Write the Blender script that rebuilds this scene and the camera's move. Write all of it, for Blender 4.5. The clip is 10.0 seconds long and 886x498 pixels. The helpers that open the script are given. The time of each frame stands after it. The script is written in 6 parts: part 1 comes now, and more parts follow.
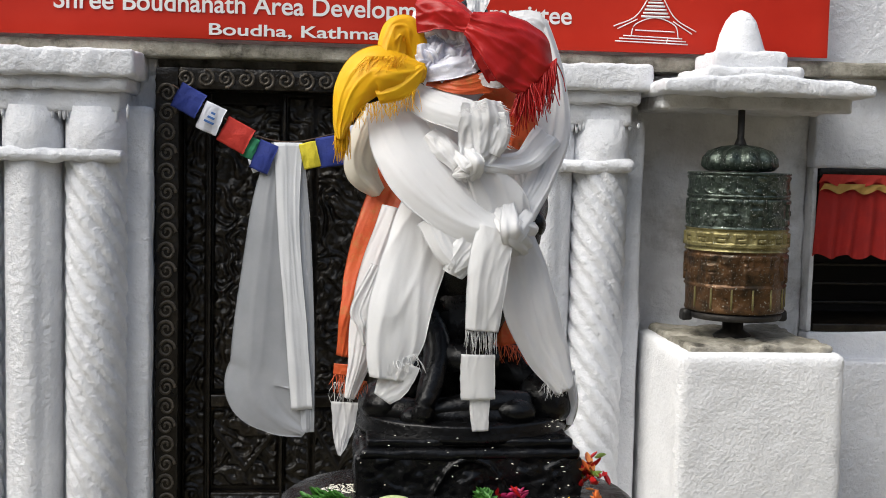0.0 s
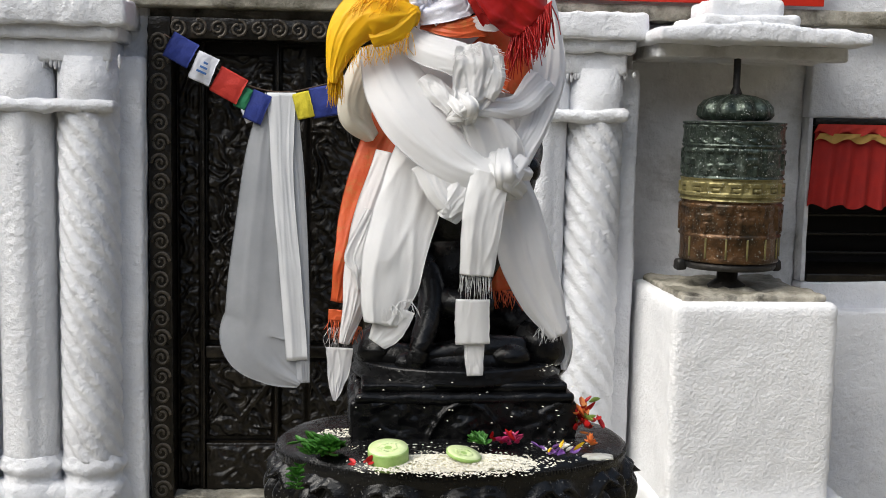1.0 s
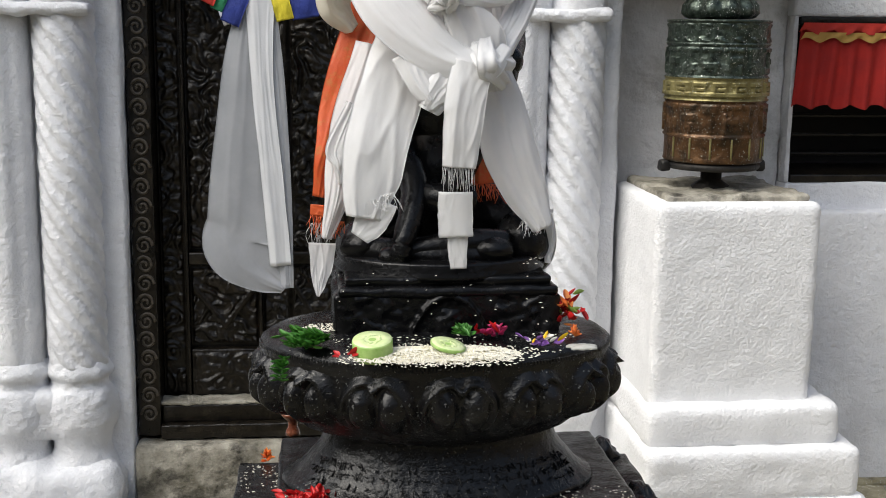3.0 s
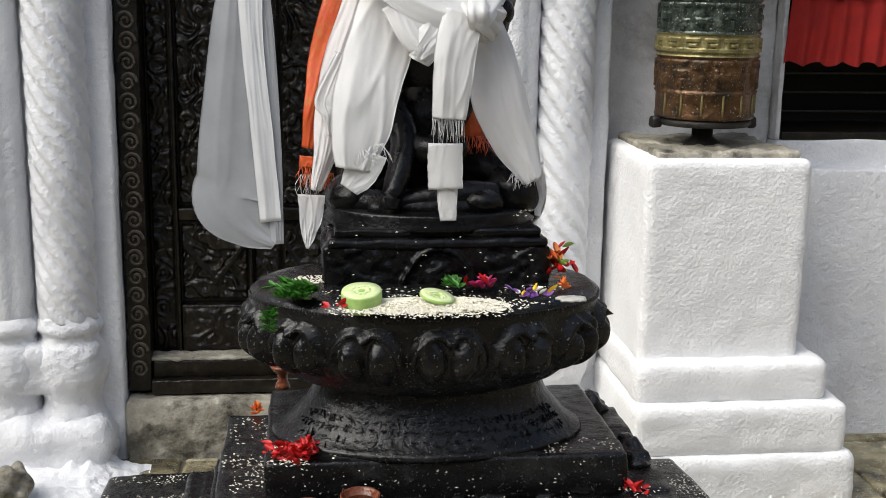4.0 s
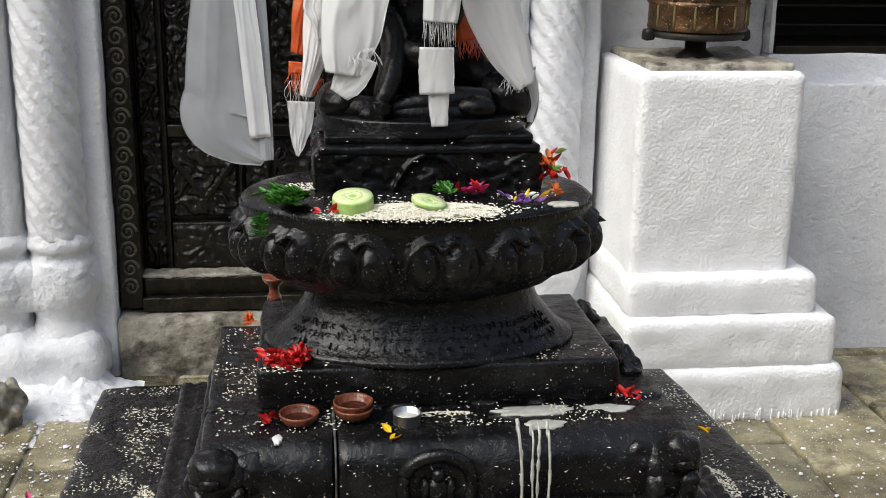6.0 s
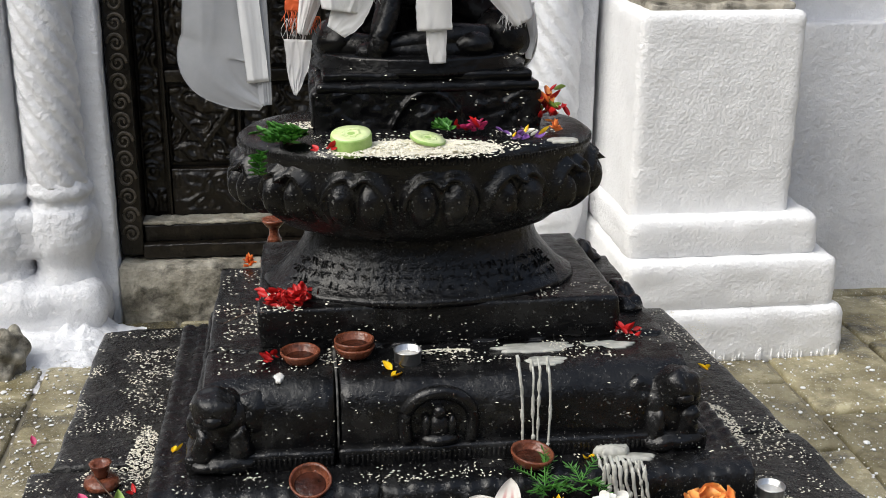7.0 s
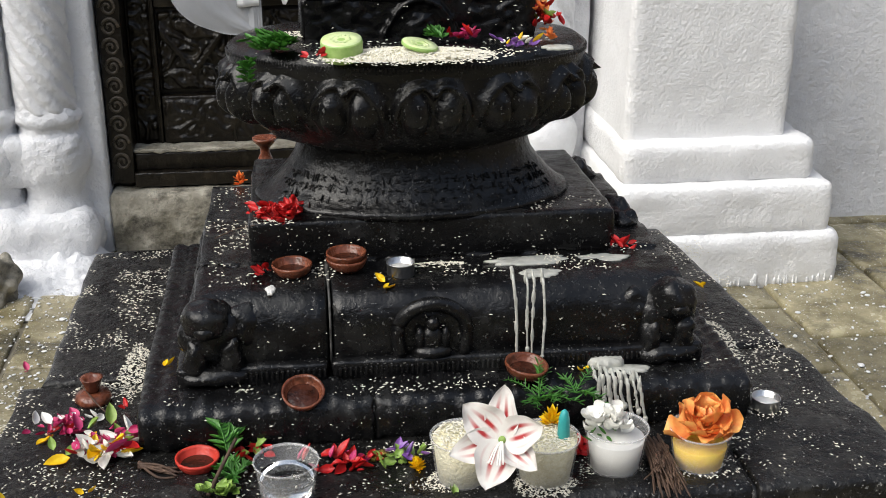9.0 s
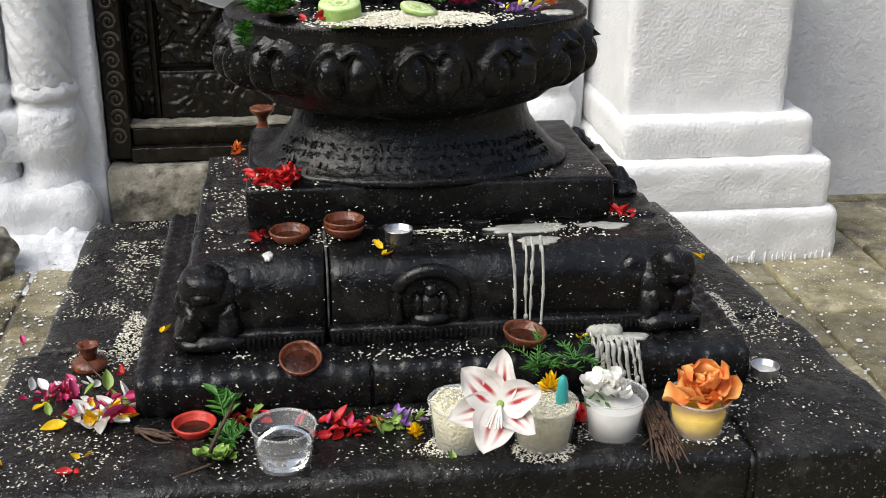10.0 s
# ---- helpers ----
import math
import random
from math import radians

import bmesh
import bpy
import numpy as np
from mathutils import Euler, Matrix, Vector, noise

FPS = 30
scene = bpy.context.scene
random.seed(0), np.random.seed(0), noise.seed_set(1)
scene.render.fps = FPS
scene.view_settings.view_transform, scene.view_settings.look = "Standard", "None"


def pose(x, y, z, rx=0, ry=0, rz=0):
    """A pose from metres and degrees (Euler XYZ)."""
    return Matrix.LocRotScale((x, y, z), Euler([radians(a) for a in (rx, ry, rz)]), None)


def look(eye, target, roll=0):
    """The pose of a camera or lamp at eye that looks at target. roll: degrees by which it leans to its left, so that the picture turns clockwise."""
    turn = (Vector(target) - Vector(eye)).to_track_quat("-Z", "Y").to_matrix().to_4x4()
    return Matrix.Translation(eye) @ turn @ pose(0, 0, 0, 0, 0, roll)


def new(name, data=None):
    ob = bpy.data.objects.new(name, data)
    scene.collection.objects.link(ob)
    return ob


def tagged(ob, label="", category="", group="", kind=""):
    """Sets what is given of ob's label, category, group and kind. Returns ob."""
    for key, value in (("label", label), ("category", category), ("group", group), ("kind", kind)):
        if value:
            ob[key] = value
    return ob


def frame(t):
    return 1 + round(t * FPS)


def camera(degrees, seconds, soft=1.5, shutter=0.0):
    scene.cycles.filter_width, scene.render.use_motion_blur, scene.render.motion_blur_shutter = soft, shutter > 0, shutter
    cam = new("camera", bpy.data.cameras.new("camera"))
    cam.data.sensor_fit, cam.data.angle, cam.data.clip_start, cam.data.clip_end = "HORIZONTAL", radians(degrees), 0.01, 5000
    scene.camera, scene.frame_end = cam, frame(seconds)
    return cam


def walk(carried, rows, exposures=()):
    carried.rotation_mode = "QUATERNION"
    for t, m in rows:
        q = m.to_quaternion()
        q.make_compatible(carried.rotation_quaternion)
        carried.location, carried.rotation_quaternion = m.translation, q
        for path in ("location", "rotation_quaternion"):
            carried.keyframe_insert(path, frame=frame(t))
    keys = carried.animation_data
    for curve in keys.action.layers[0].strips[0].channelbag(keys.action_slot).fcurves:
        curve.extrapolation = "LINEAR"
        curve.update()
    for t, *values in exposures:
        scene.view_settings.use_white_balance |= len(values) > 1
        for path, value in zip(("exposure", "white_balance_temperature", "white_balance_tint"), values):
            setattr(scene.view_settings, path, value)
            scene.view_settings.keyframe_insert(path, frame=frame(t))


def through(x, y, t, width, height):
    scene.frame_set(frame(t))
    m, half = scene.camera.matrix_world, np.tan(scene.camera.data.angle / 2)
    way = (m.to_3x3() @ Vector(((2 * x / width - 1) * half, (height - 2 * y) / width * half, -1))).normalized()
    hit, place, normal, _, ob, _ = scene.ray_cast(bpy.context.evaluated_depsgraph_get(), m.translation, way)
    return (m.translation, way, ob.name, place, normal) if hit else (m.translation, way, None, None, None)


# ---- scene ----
cam = camera(41.9, 10.0, soft=0.95)
PATH = [
    (0, (0.031, 0.074, 1.179), (0.209, 2.059, 1.022), 1.3),
    (0.5, (0.03, 0.074, 1.173), (0.212, 2.057, 0.982), 1.3),
    (1, (0.032, 0.076, 1.164), (0.22, 2.054, 0.933), 1.2),
    (1.5, (0.035, 0.08, 1.154), (0.231, 2.052, 0.88), 0.9),
    (2, (0.035, 0.08, 1.149), (0.24, 2.045, 0.839), 0.9),
    (2.5, (0.034, 0.082, 1.142), (0.244, 2.042, 0.804), 0.8),
    (4, (0.037, 0.084, 1.123), (0.267, 2.021, 0.683), 1.0),
    (4.5, (0.037, 0.085, 1.118), (0.272, 2.018, 0.661), 1.3),
    (5, (0.037, 0.086, 1.11), (0.277, 2.008, 0.612), 1.2),
    (5.5, (0.036, 0.088, 1.104), (0.28, 2.001, 0.576), 1.1),
    (7, (0.038, 0.083, 1.083), (0.278, 1.96, 0.438), 0.4),
    (7.5, (0.039, 0.086, 1.075), (0.28, 1.95, 0.392), 0.3),
    (8, (0.041, 0.089, 1.066), (0.283, 1.94, 0.349), 0.3),
    (8.5, (0.041, 0.09, 1.056), (0.285, 1.943, 0.345), 0.3),
    (9, (0.041, 0.087, 1.041), (0.286, 1.93, 0.304), 0.3),
    (9.5, (0.041, 0.086, 1.03), (0.289, 1.922, 0.276), 0.4),
    (10, (0.04, 0.085, 1.018), (0.288, 1.918, 0.258), 0.5),
]
walk(cam, [(t, look(eye, target, roll)) for t, eye, target, roll in PATH], exposures=[(0, 0.16, 6450, 6)])

# ---- light ----
world = bpy.data.worlds.new("sky")
scene.world = world
world.use_nodes = True
wn = world.node_tree.nodes
sky = wn.new("ShaderNodeTexSky")
sky.sky_type, sky.sun_disc = "NISHITA", False
sky.sun_elevation, sky.sun_rotation = radians(48), radians(240)
sky.dust_density = 4.0
pale = wn.new("ShaderNodeHueSaturation")
pale.inputs["Saturation"].default_value = 0.75
world.node_tree.links.new(sky.outputs[0], pale.inputs["Color"])
world.node_tree.links.new(pale.outputs[0], wn["Background"].inputs[0])
wn["Background"].inputs[1].default_value = 0.185
sun = new("sun", bpy.data.lights.new("sun", "SUN"))
sun.data.energy, sun.data.angle, sun.data.color = 2.1, radians(50), (1.0, 0.975, 0.96)
sun.matrix_world = look((-4.0, -0.9, 5.8), (0.3, 1.6, 0.3))


# ---- materials ----
def mat(name, dark, light, scale=30.0, rough=(0.5, 0.8), bump=0.3, bump_scale=120.0, deep=0.004, metal=0.0, stain=None, stain_scale=6.0,
        stain_amount=0.5, vary=0.0, alpha=1.0, sheen=0.0, through=0.0, clear=0.0, spec=0.5, stain_rough=None, specks=None, pits=0.0):
    """Two-scale noise colour, uneven gloss and fine relief, with an optional stain of its own shape."""
    m = bpy.data.materials.new(name)
    m.use_nodes = True
    n, l = m.node_tree.nodes, m.node_tree.links
    b = n["Principled BSDF"]
    co = n.new("ShaderNodeTexCoord")
    a = n.new("ShaderNodeTexNoise")
    a.inputs["Scale"].default_value, a.inputs["Detail"].default_value, a.inputs["Roughness"].default_value = scale, 6, 0.65
    l.new(co.outputs["Object"], a.inputs["Vector"])
    ramp = n.new("ShaderNodeValToRGB")
    ramp.color_ramp.elements[0].position, ramp.color_ramp.elements[1].position = 0.32, 0.68
    ramp.color_ramp.elements[0].color, ramp.color_ramp.elements[1].color = (*dark, 1), (*light, 1)
    l.new(a.outputs["Fac"], ramp.inputs[0])
    colour = ramp.outputs[0]
    rr = n.new("ShaderNodeMapRange")
    rr.inputs[3].default_value, rr.inputs[4].default_value = rough
    l.new(a.outputs["Fac"], rr.inputs[0])
    gloss = rr.outputs[0]
    if stain:
        s = n.new("ShaderNodeTexNoise")
        s.inputs["Scale"].default_value, s.inputs["Detail"].default_value, s.inputs["Roughness"].default_value = stain_scale, 9, 0.7
        l.new(co.outputs["Object"], s.inputs["Vector"])
        sr = n.new("ShaderNodeMapRange")
        sr.inputs[1].default_value, sr.inputs[2].default_value, sr.inputs[4].default_value = 0.52, 0.66, stain_amount
        l.new(s.outputs["Fac"], sr.inputs[0])
        mix = n.new("ShaderNodeMix")
        mix.data_type = "RGBA"
        l.new(sr.outputs[0], mix.inputs[0])
        l.new(colour, mix.inputs[6])
        mix.inputs[7].default_value = (*stain, 1)
        colour = mix.outputs[2]
        if stain_rough is not None:
            mr = n.new("ShaderNodeMix")
            l.new(sr.outputs[0], mr.inputs[0])
            l.new(gloss, mr.inputs[2])
            mr.inputs[3].default_value = stain_rough
            gloss = mr.outputs[0]
    if specks:
        s = n.new("ShaderNodeTexNoise")
        s.inputs["Scale"].default_value, s.inputs["Detail"].default_value = 270, 2
        l.new(co.outputs["Object"], s.inputs["Vector"])
        sr = n.new("ShaderNodeMapRange")
        sr.inputs[1].default_value, sr.inputs[2].default_value = 0.66, 0.7
        l.new(s.outputs["Fac"], sr.inputs[0])
        mix = n.new("ShaderNodeMix")
        mix.data_type = "RGBA"
        l.new(sr.outputs[0], mix.inputs[0])
        l.new(colour, mix.inputs[6])
        mix.inputs[7].default_value = (*specks, 1)
        colour = mix.outputs[2]
    if vary:
        info = n.new("ShaderNodeObjectInfo")
        hsv = n.new("ShaderNodeHueSaturation")
        vr = n.new("ShaderNodeMapRange")
        vr.inputs[3].default_value, vr.inputs[4].default_value = 1 - vary, 1 + vary
        l.new(info.outputs["Random"], vr.inputs[0])
        l.new(vr.outputs[0], hsv.inputs["Value"])
        l.new(colour, hsv.inputs["Color"])
        colour = hsv.outputs[0]
    l.new(colour, b.inputs["Base Color"])
    l.new(gloss, b.inputs["Roughness"])
    b.inputs["Metallic"].default_value = metal
    b.inputs["Specular IOR Level"].default_value = spec
    b.inputs["Sheen Weight"].default_value = sheen
    b.inputs["Coat Weight"].default_value = clear
    b.inputs["Coat Roughness"].default_value = 0.25
    b.inputs["Alpha"].default_value = alpha
    if through:
        b.inputs["Transmission Weight"].default_value = 0.0
        t = n.new("ShaderNodeBsdfTranslucent")
        l.new(colour, t.inputs["Color"])
        mx = n.new("ShaderNodeMixShader")
        mx.inputs[0].default_value = through
        l.new(b.outputs[0], mx.inputs[1])
        l.new(t.outputs[0], mx.inputs[2])
        l.new(mx.outputs[0], n["Material Output"].inputs[0])
    if bump:
        f = n.new("ShaderNodeTexNoise")
        f.inputs["Scale"].default_value, f.inputs["Detail"].default_value = bump_scale, 5
        l.new(co.outputs["Object"], f.inputs["Vector"])
        bp = n.new("ShaderNodeBump")
        bp.inputs["Strength"].default_value, bp.inputs["Distance"].default_value = bump, deep
        height = f.outputs["Fac"]
        if pits:
            v = n.new("ShaderNodeTexNoise")
            v.inputs["Scale"].default_value, v.inputs["Detail"].default_value, v.inputs["Roughness"].default_value = bump_scale * 3.7, 4, 0.7
            l.new(co.outputs["Object"], v.inputs["Vector"])
            add = n.new("ShaderNodeMath")
            add.operation, add.inputs[1].default_value = "MULTIPLY_ADD", pits
            l.new(v.outputs["Fac"], add.inputs[0])
            l.new(height, add.inputs[2])
            height = add.outputs[0]
        l.new(height, bp.inputs["Height"])
        l.new(bp.outputs[0], b.inputs["Normal"])
    return m


def glass(name, tint=(1, 1, 1), rough=0.03, ior=1.45):
    m = bpy.data.materials.new(name)
    m.use_nodes = True
    b = m.node_tree.nodes["Principled BSDF"]
    b.inputs["Base Color"].default_value = (*tint, 1)
    b.inputs["Transmission Weight"].default_value, b.inputs["Roughness"].default_value, b.inputs["IOR"].default_value = 1.0, rough, ior
    return m


STONE = mat("black_stone", (0.0025, 0.0025, 0.0028), (0.008, 0.008, 0.0085), 26, (0.1, 0.34), 0.9, 52, stain=(0.03, 0.03, 0.029), stain_scale=14, stain_amount=0.45, stain_rough=0.5, spec=0.36, deep=0.003, specks=(0.09, 0.09, 0.085), pits=0.3)
STONE_WORN = mat("worn_black_stone", (0.0025, 0.0025, 0.0025), (0.011, 0.0105, 0.01), 22, (0.1, 0.4), 1.0, 46, stain=(0.07, 0.068, 0.062), stain_scale=17, stain_amount=0.34, stain_rough=0.5, spec=0.36, deep=0.005, specks=(0.22, 0.215, 0.2), pits=0.35)
FIGURE = mat("polished_black_stone", (0.0015, 0.0015, 0.0018), (0.005, 0.005, 0.0054), 20, (0.18, 0.36), 0.7, 60, spec=0.27, pits=0.2, deep=0.003)
WHITE = mat("whitewash", (0.66, 0.67, 0.70), (0.8, 0.805, 0.825), 5, (0.6, 0.85), 0.9, 62, deep=0.007, stain=(0.56, 0.56, 0.575), stain_scale=4, stain_amount=0.6, pits=0.35)
WHITE_FRESH = mat("thick_fresh_whitewash", (0.75, 0.75, 0.755), (0.83, 0.83, 0.835), 8, (0.5, 0.75), 0.65, 120, deep=0.005, pits=0.25)
PLASTER = mat("rough_stained_plaster", (0.58, 0.58, 0.58), (0.78, 0.78, 0.79), 7, (0.7, 0.9), 1.0, 26, stain=(0.25, 0.24, 0.22), stain_scale=6, stain_amount=0.5, deep=0.014, pits=0.3)
GRIMY = mat("grimy_plaster", (0.1, 0.09, 0.06), (0.46, 0.43, 0.36), 13, (0.4, 0.85), 1.0, 40, stain=(0.02, 0.017, 0.011), stain_scale=9, stain_amount=0.95, deep=0.008, pits=0.4)
WOOD = mat("oiled_dark_carved_wood", (0.003, 0.0024, 0.0016), (0.013, 0.0095, 0.006), 30, (0.2, 0.45), 0.6, 110, stain=(0.05, 0.04, 0.026), stain_scale=22, stain_amount=0.4, spec=0.4)
WOOD_DUSTY = mat("dusty_carved_wood", (0.012, 0.009, 0.006), (0.12, 0.1, 0.075), 40, (0.3, 0.6), 0.7, 100, stain=(0.006, 0.0045, 0.003), stain_scale=14, stain_amount=0.85, spec=0.4)
PAVING = mat("wet_paving_stone", (0.1, 0.082, 0.036), (0.36, 0.32, 0.2), 9, (0.06, 0.42), 0.9, 24, stain=(0.022, 0.018, 0.01), stain_scale=5, stain_amount=0.95, vary=0.25, stain_rough=0.06, specks=(0.6, 0.59, 0.56), deep=0.006, pits=0.4)
MORTAR = mat("pale_joint", (0.02, 0.02, 0.019), (0.13, 0.127, 0.118), 60, (0.6, 0.8), 0.6, 120)
# for the added walls out of view that hold back low light
SCREEN = mat("brown_screen_plaster", (0.16, 0.13, 0.11), (0.28, 0.24, 0.2), 1.5, (0.8, 0.95), 0.5, 12, stain=(0.08, 0.07, 0.06), stain_scale=0.8, stain_amount=0.6)
SOIL = mat("wet_ground", (0.1, 0.09, 0.065), (0.2, 0.18, 0.13), 8, (0.3, 0.7), 0.6, 50)
SILK = mat("white_silk", (0.84, 0.84, 0.84), (0.9, 0.895, 0.895), 10, (0.36, 0.5), 0.25, 34, sheen=0.2, through=0.4, alpha=0.95, pits=0.2, deep=0.003)
SILK_CREAM = mat("cream_silk", (0.74, 0.69, 0.58), (0.82, 0.78, 0.68), 10, (0.4, 0.5), 0.3, 26, sheen=0.3, through=0.25)
SILK_GREY = mat("white_printed_cloth", (0.66, 0.66, 0.74), (0.78, 0.78, 0.84), 25, (0.5, 0.65), 0.2, 200, stain=(0.25, 0.3, 0.55), stain_scale=55, stain_amount=0.35)
SHEER = mat("sheer_white_gauze", (0.62, 0.64, 0.68), (0.74, 0.76, 0.8), 12, (0.5, 0.6), 0.1, 240, alpha=0.34)
SHEER_DENSE = mat("folded_white_gauze", (0.72, 0.73, 0.75), (0.8, 0.81, 0.83), 12, (0.5, 0.6), 0.1, 240, alpha=0.8)
YELLOW = mat("yellow_silk", (0.9, 0.48, 0.008), (0.95, 0.62, 0.015), 14, (0.45, 0.55), 0.12, 30, through=0.3, spec=0.35)
RED = mat("crimson_silk", (0.34, 0.006, 0.006), (0.5, 0.012, 0.01), 14, (0.36, 0.5), 0.12, 30, through=0.12, spec=0.4)
ORANGE = mat("orange_brocade", (0.62, 0.09, 0.025), (0.74, 0.14, 0.04), 16, (0.35, 0.5), 0.2, 220, stain=(0.45, 0.3, 0.08), stain_scale=70, stain_amount=0.4, through=0.15)
BRONZE_GREEN = mat("weathered_green_bronze", (0.008, 0.014, 0.011), (0.065, 0.085, 0.066), 45, (0.2, 0.45), 0.7, 80, metal=0.6, stain=(0.22, 0.26, 0.22), stain_scale=34, stain_amount=0.45, specks=(0.6, 0.62, 0.6))
BRASS = mat("yellowed_brass", (0.11, 0.09, 0.03), (0.32, 0.28, 0.12), 30, (0.3, 0.5), 0.5, 90, metal=0.55, specks=(0.55, 0.55, 0.45))
COPPER = mat("brown_copper", (0.03, 0.018, 0.009), (0.15, 0.075, 0.03), 30, (0.25, 0.5), 0.6, 90, metal=0.55, stain=(0.02, 0.022, 0.014), stain_scale=14, stain_amount=0.7, specks=(0.4, 0.42, 0.38))
IRON = mat("black_iron", (0.012, 0.012, 0.012), (0.04, 0.035, 0.03), 20, (0.4, 0.65), 0.5, 100, metal=0.4)
CURTAIN = mat("red_cotton", (0.3, 0.01, 0.008), (0.42, 0.016, 0.01), 20, (0.7, 0.9), 0.3, 200, through=0.05)
CURTAIN_TRIM = mat("ochre_cotton", (0.38, 0.22, 0.05), (0.5, 0.3, 0.08), 20, (0.7, 0.9), 0.3, 200)
# near-black: the shade of the unlit rooms is put into the colour
INTERIOR_SHADE = mat("interior_shade", (0.008, 0.007, 0.007), (0.02, 0.017, 0.015), 6, (0.7, 0.9), 0.3, 40)
BANNER = mat("red_vinyl", (0.42, 0.016, 0.006), (0.5, 0.026, 0.01), 3, (0.35, 0.5), 0.05, 30, spec=0.3)
LETTER = mat("white_print", (0.74, 0.73, 0.72), (0.8, 0.79, 0.78), 10, (0.4, 0.5), 0.0)
FLAG_BLUE = mat("blue_flag_cotton", (0.012, 0.025, 0.16), (0.025, 0.045, 0.26), 25, (0.7, 0.9), 0.3, 200)
FLAG_WHITE = mat("white_flag_cotton", (0.6, 0.61, 0.66), (0.74, 0.75, 0.8), 25, (0.7, 0.9), 0.3, 200)
FLAG_RED = mat("red_flag_cotton", (0.4, 0.02, 0.014), (0.52, 0.035, 0.02), 25, (0.7, 0.9), 0.3, 200)
FLAG_GREEN = mat("green_flag_cotton", (0.01, 0.12, 0.05), (0.02, 0.2, 0.09), 25, (0.7, 0.9), 0.3, 200)
FLAG_YELLOW = mat("yellow_flag_cotton", (0.55, 0.45, 0.02), (0.7, 0.6, 0.04), 25, (0.7, 0.9), 0.3, 200)
INK = mat("blue_ink", (0.03, 0.1, 0.3), (0.05, 0.15, 0.4), 30, (0.7, 0.8), 0.0)
CLAY = mat("red_clay", (0.09, 0.025, 0.013), (0.22, 0.068, 0.032), 50, (0.14, 0.4), 0.5, 150, stain=(0.025, 0.01, 0.007), stain_scale=40, stain_amount=0.75)
CLAY_RED = mat("painted_red_clay", (0.42, 0.025, 0.015), (0.55, 0.05, 0.03), 40, (0.35, 0.6), 0.4, 150)
OIL = mat("burnt_oil", (0.015, 0.005, 0.003), (0.06, 0.018, 0.01), 60, (0.12, 0.3), 0.6, 90, spec=0.3)
TIN = mat("aluminium", (0.6, 0.6, 0.6), (0.75, 0.75, 0.75), 60, (0.25, 0.4), 0.3, 200, metal=1.0)
WAX = mat("spilled_wax", (0.5, 0.5, 0.45), (0.7, 0.7, 0.65), 60, (0.1, 0.3), 0.6, 90, through=0.15, alpha=0.82)
WAX_WHITE = mat("white_wax", (0.76, 0.75, 0.72), (0.84, 0.83, 0.8), 20, (0.25, 0.35), 0.1, 120, through=0.15)
TEAL = mat("teal_wax", (0.03, 0.3, 0.3), (0.06, 0.42, 0.4), 30, (0.35, 0.5), 0.2, 120)
RICE = mat("rice", (0.58, 0.54, 0.43), (0.76, 0.73, 0.63), 300, (0.4, 0.6), 0.0, vary=0.0)
DOUGH = mat("rice_wax_filling", (0.64, 0.58, 0.36), (0.83, 0.79, 0.6), 160, (0.4, 0.6), 0.9, 260)
CUC_SKIN = mat("cucumber_skin", (0.24, 0.42, 0.09), (0.42, 0.58, 0.2), 60, (0.3, 0.5), 0.3, 120)
CUC_FLESH = mat("cucumber_flesh", (0.54, 0.66, 0.28), (0.7, 0.78, 0.46), 45, (0.25, 0.4), 0.3, 120)
GREEN = mat("wilted_leaf", (0.025, 0.12, 0.014), (0.09, 0.27, 0.035), 50, (0.35, 0.55), 0.3, 150, through=0.15)
GREEN_LIGHT = mat("pale_green_leaf", (0.2, 0.34, 0.06), (0.36, 0.5, 0.12), 50, (0.35, 0.55), 0.3, 150, through=0.15)
PETAL_RED = mat("red_petal", (0.42, 0.008, 0.01), (0.62, 0.02, 0.02), 60, (0.35, 0.55), 0.3, 150, through=0.15)
PETAL_PINK = mat("magenta_petal", (0.42, 0.012, 0.09), (0.62, 0.06, 0.2), 60, (0.35, 0.55), 0.3, 150, through=0.15)
PETAL_YELLOW = mat("yellow_petal", (0.88, 0.52, 0.0), (0.93, 0.7, 0.02), 60, (0.4, 0.6), 0.3, 150, through=0.2)
PETAL_ORANGE = mat("orange_petal", (0.85, 0.13, 0.035), (0.95, 0.56, 0.16), 36, (0.35, 0.55), 0.3, 120, through=0.25)
PETAL_WHITE = mat("white_petal", (0.88, 0.87, 0.81), (0.94, 0.93, 0.89), 60, (0.5, 0.6), 0.1, 150, through=0.15)
PETAL_PURPLE = mat("purple_petal", (0.12, 0.03, 0.25), (0.35, 0.18, 0.5), 60, (0.3, 0.5), 0.2, 150)
GOLD_FOIL = mat("gold_wrapper", (0.5, 0.34, 0.06), (0.7, 0.55, 0.15), 60, (0.15, 0.3), 0.8, 90, metal=0.8)
TWIG = mat("dry_twig", (0.03, 0.014, 0.009), (0.1, 0.058, 0.036), 60, (0.6, 0.8), 0.5, 150)
PLASTIC = mat("clear_plastic", (0.8, 0.8, 0.8), (0.85, 0.85, 0.85), 20, (0.06, 0.12), 0.0, 60, alpha=0.22)
RIM = mat("plastic_rim", (0.8, 0.8, 0.8), (0.85, 0.85, 0.85), 20, (0.06, 0.12), 0.0, 60, alpha=0.28)
WATER = glass("water", (0.97, 0.98, 0.97), 0.02, 1.33)


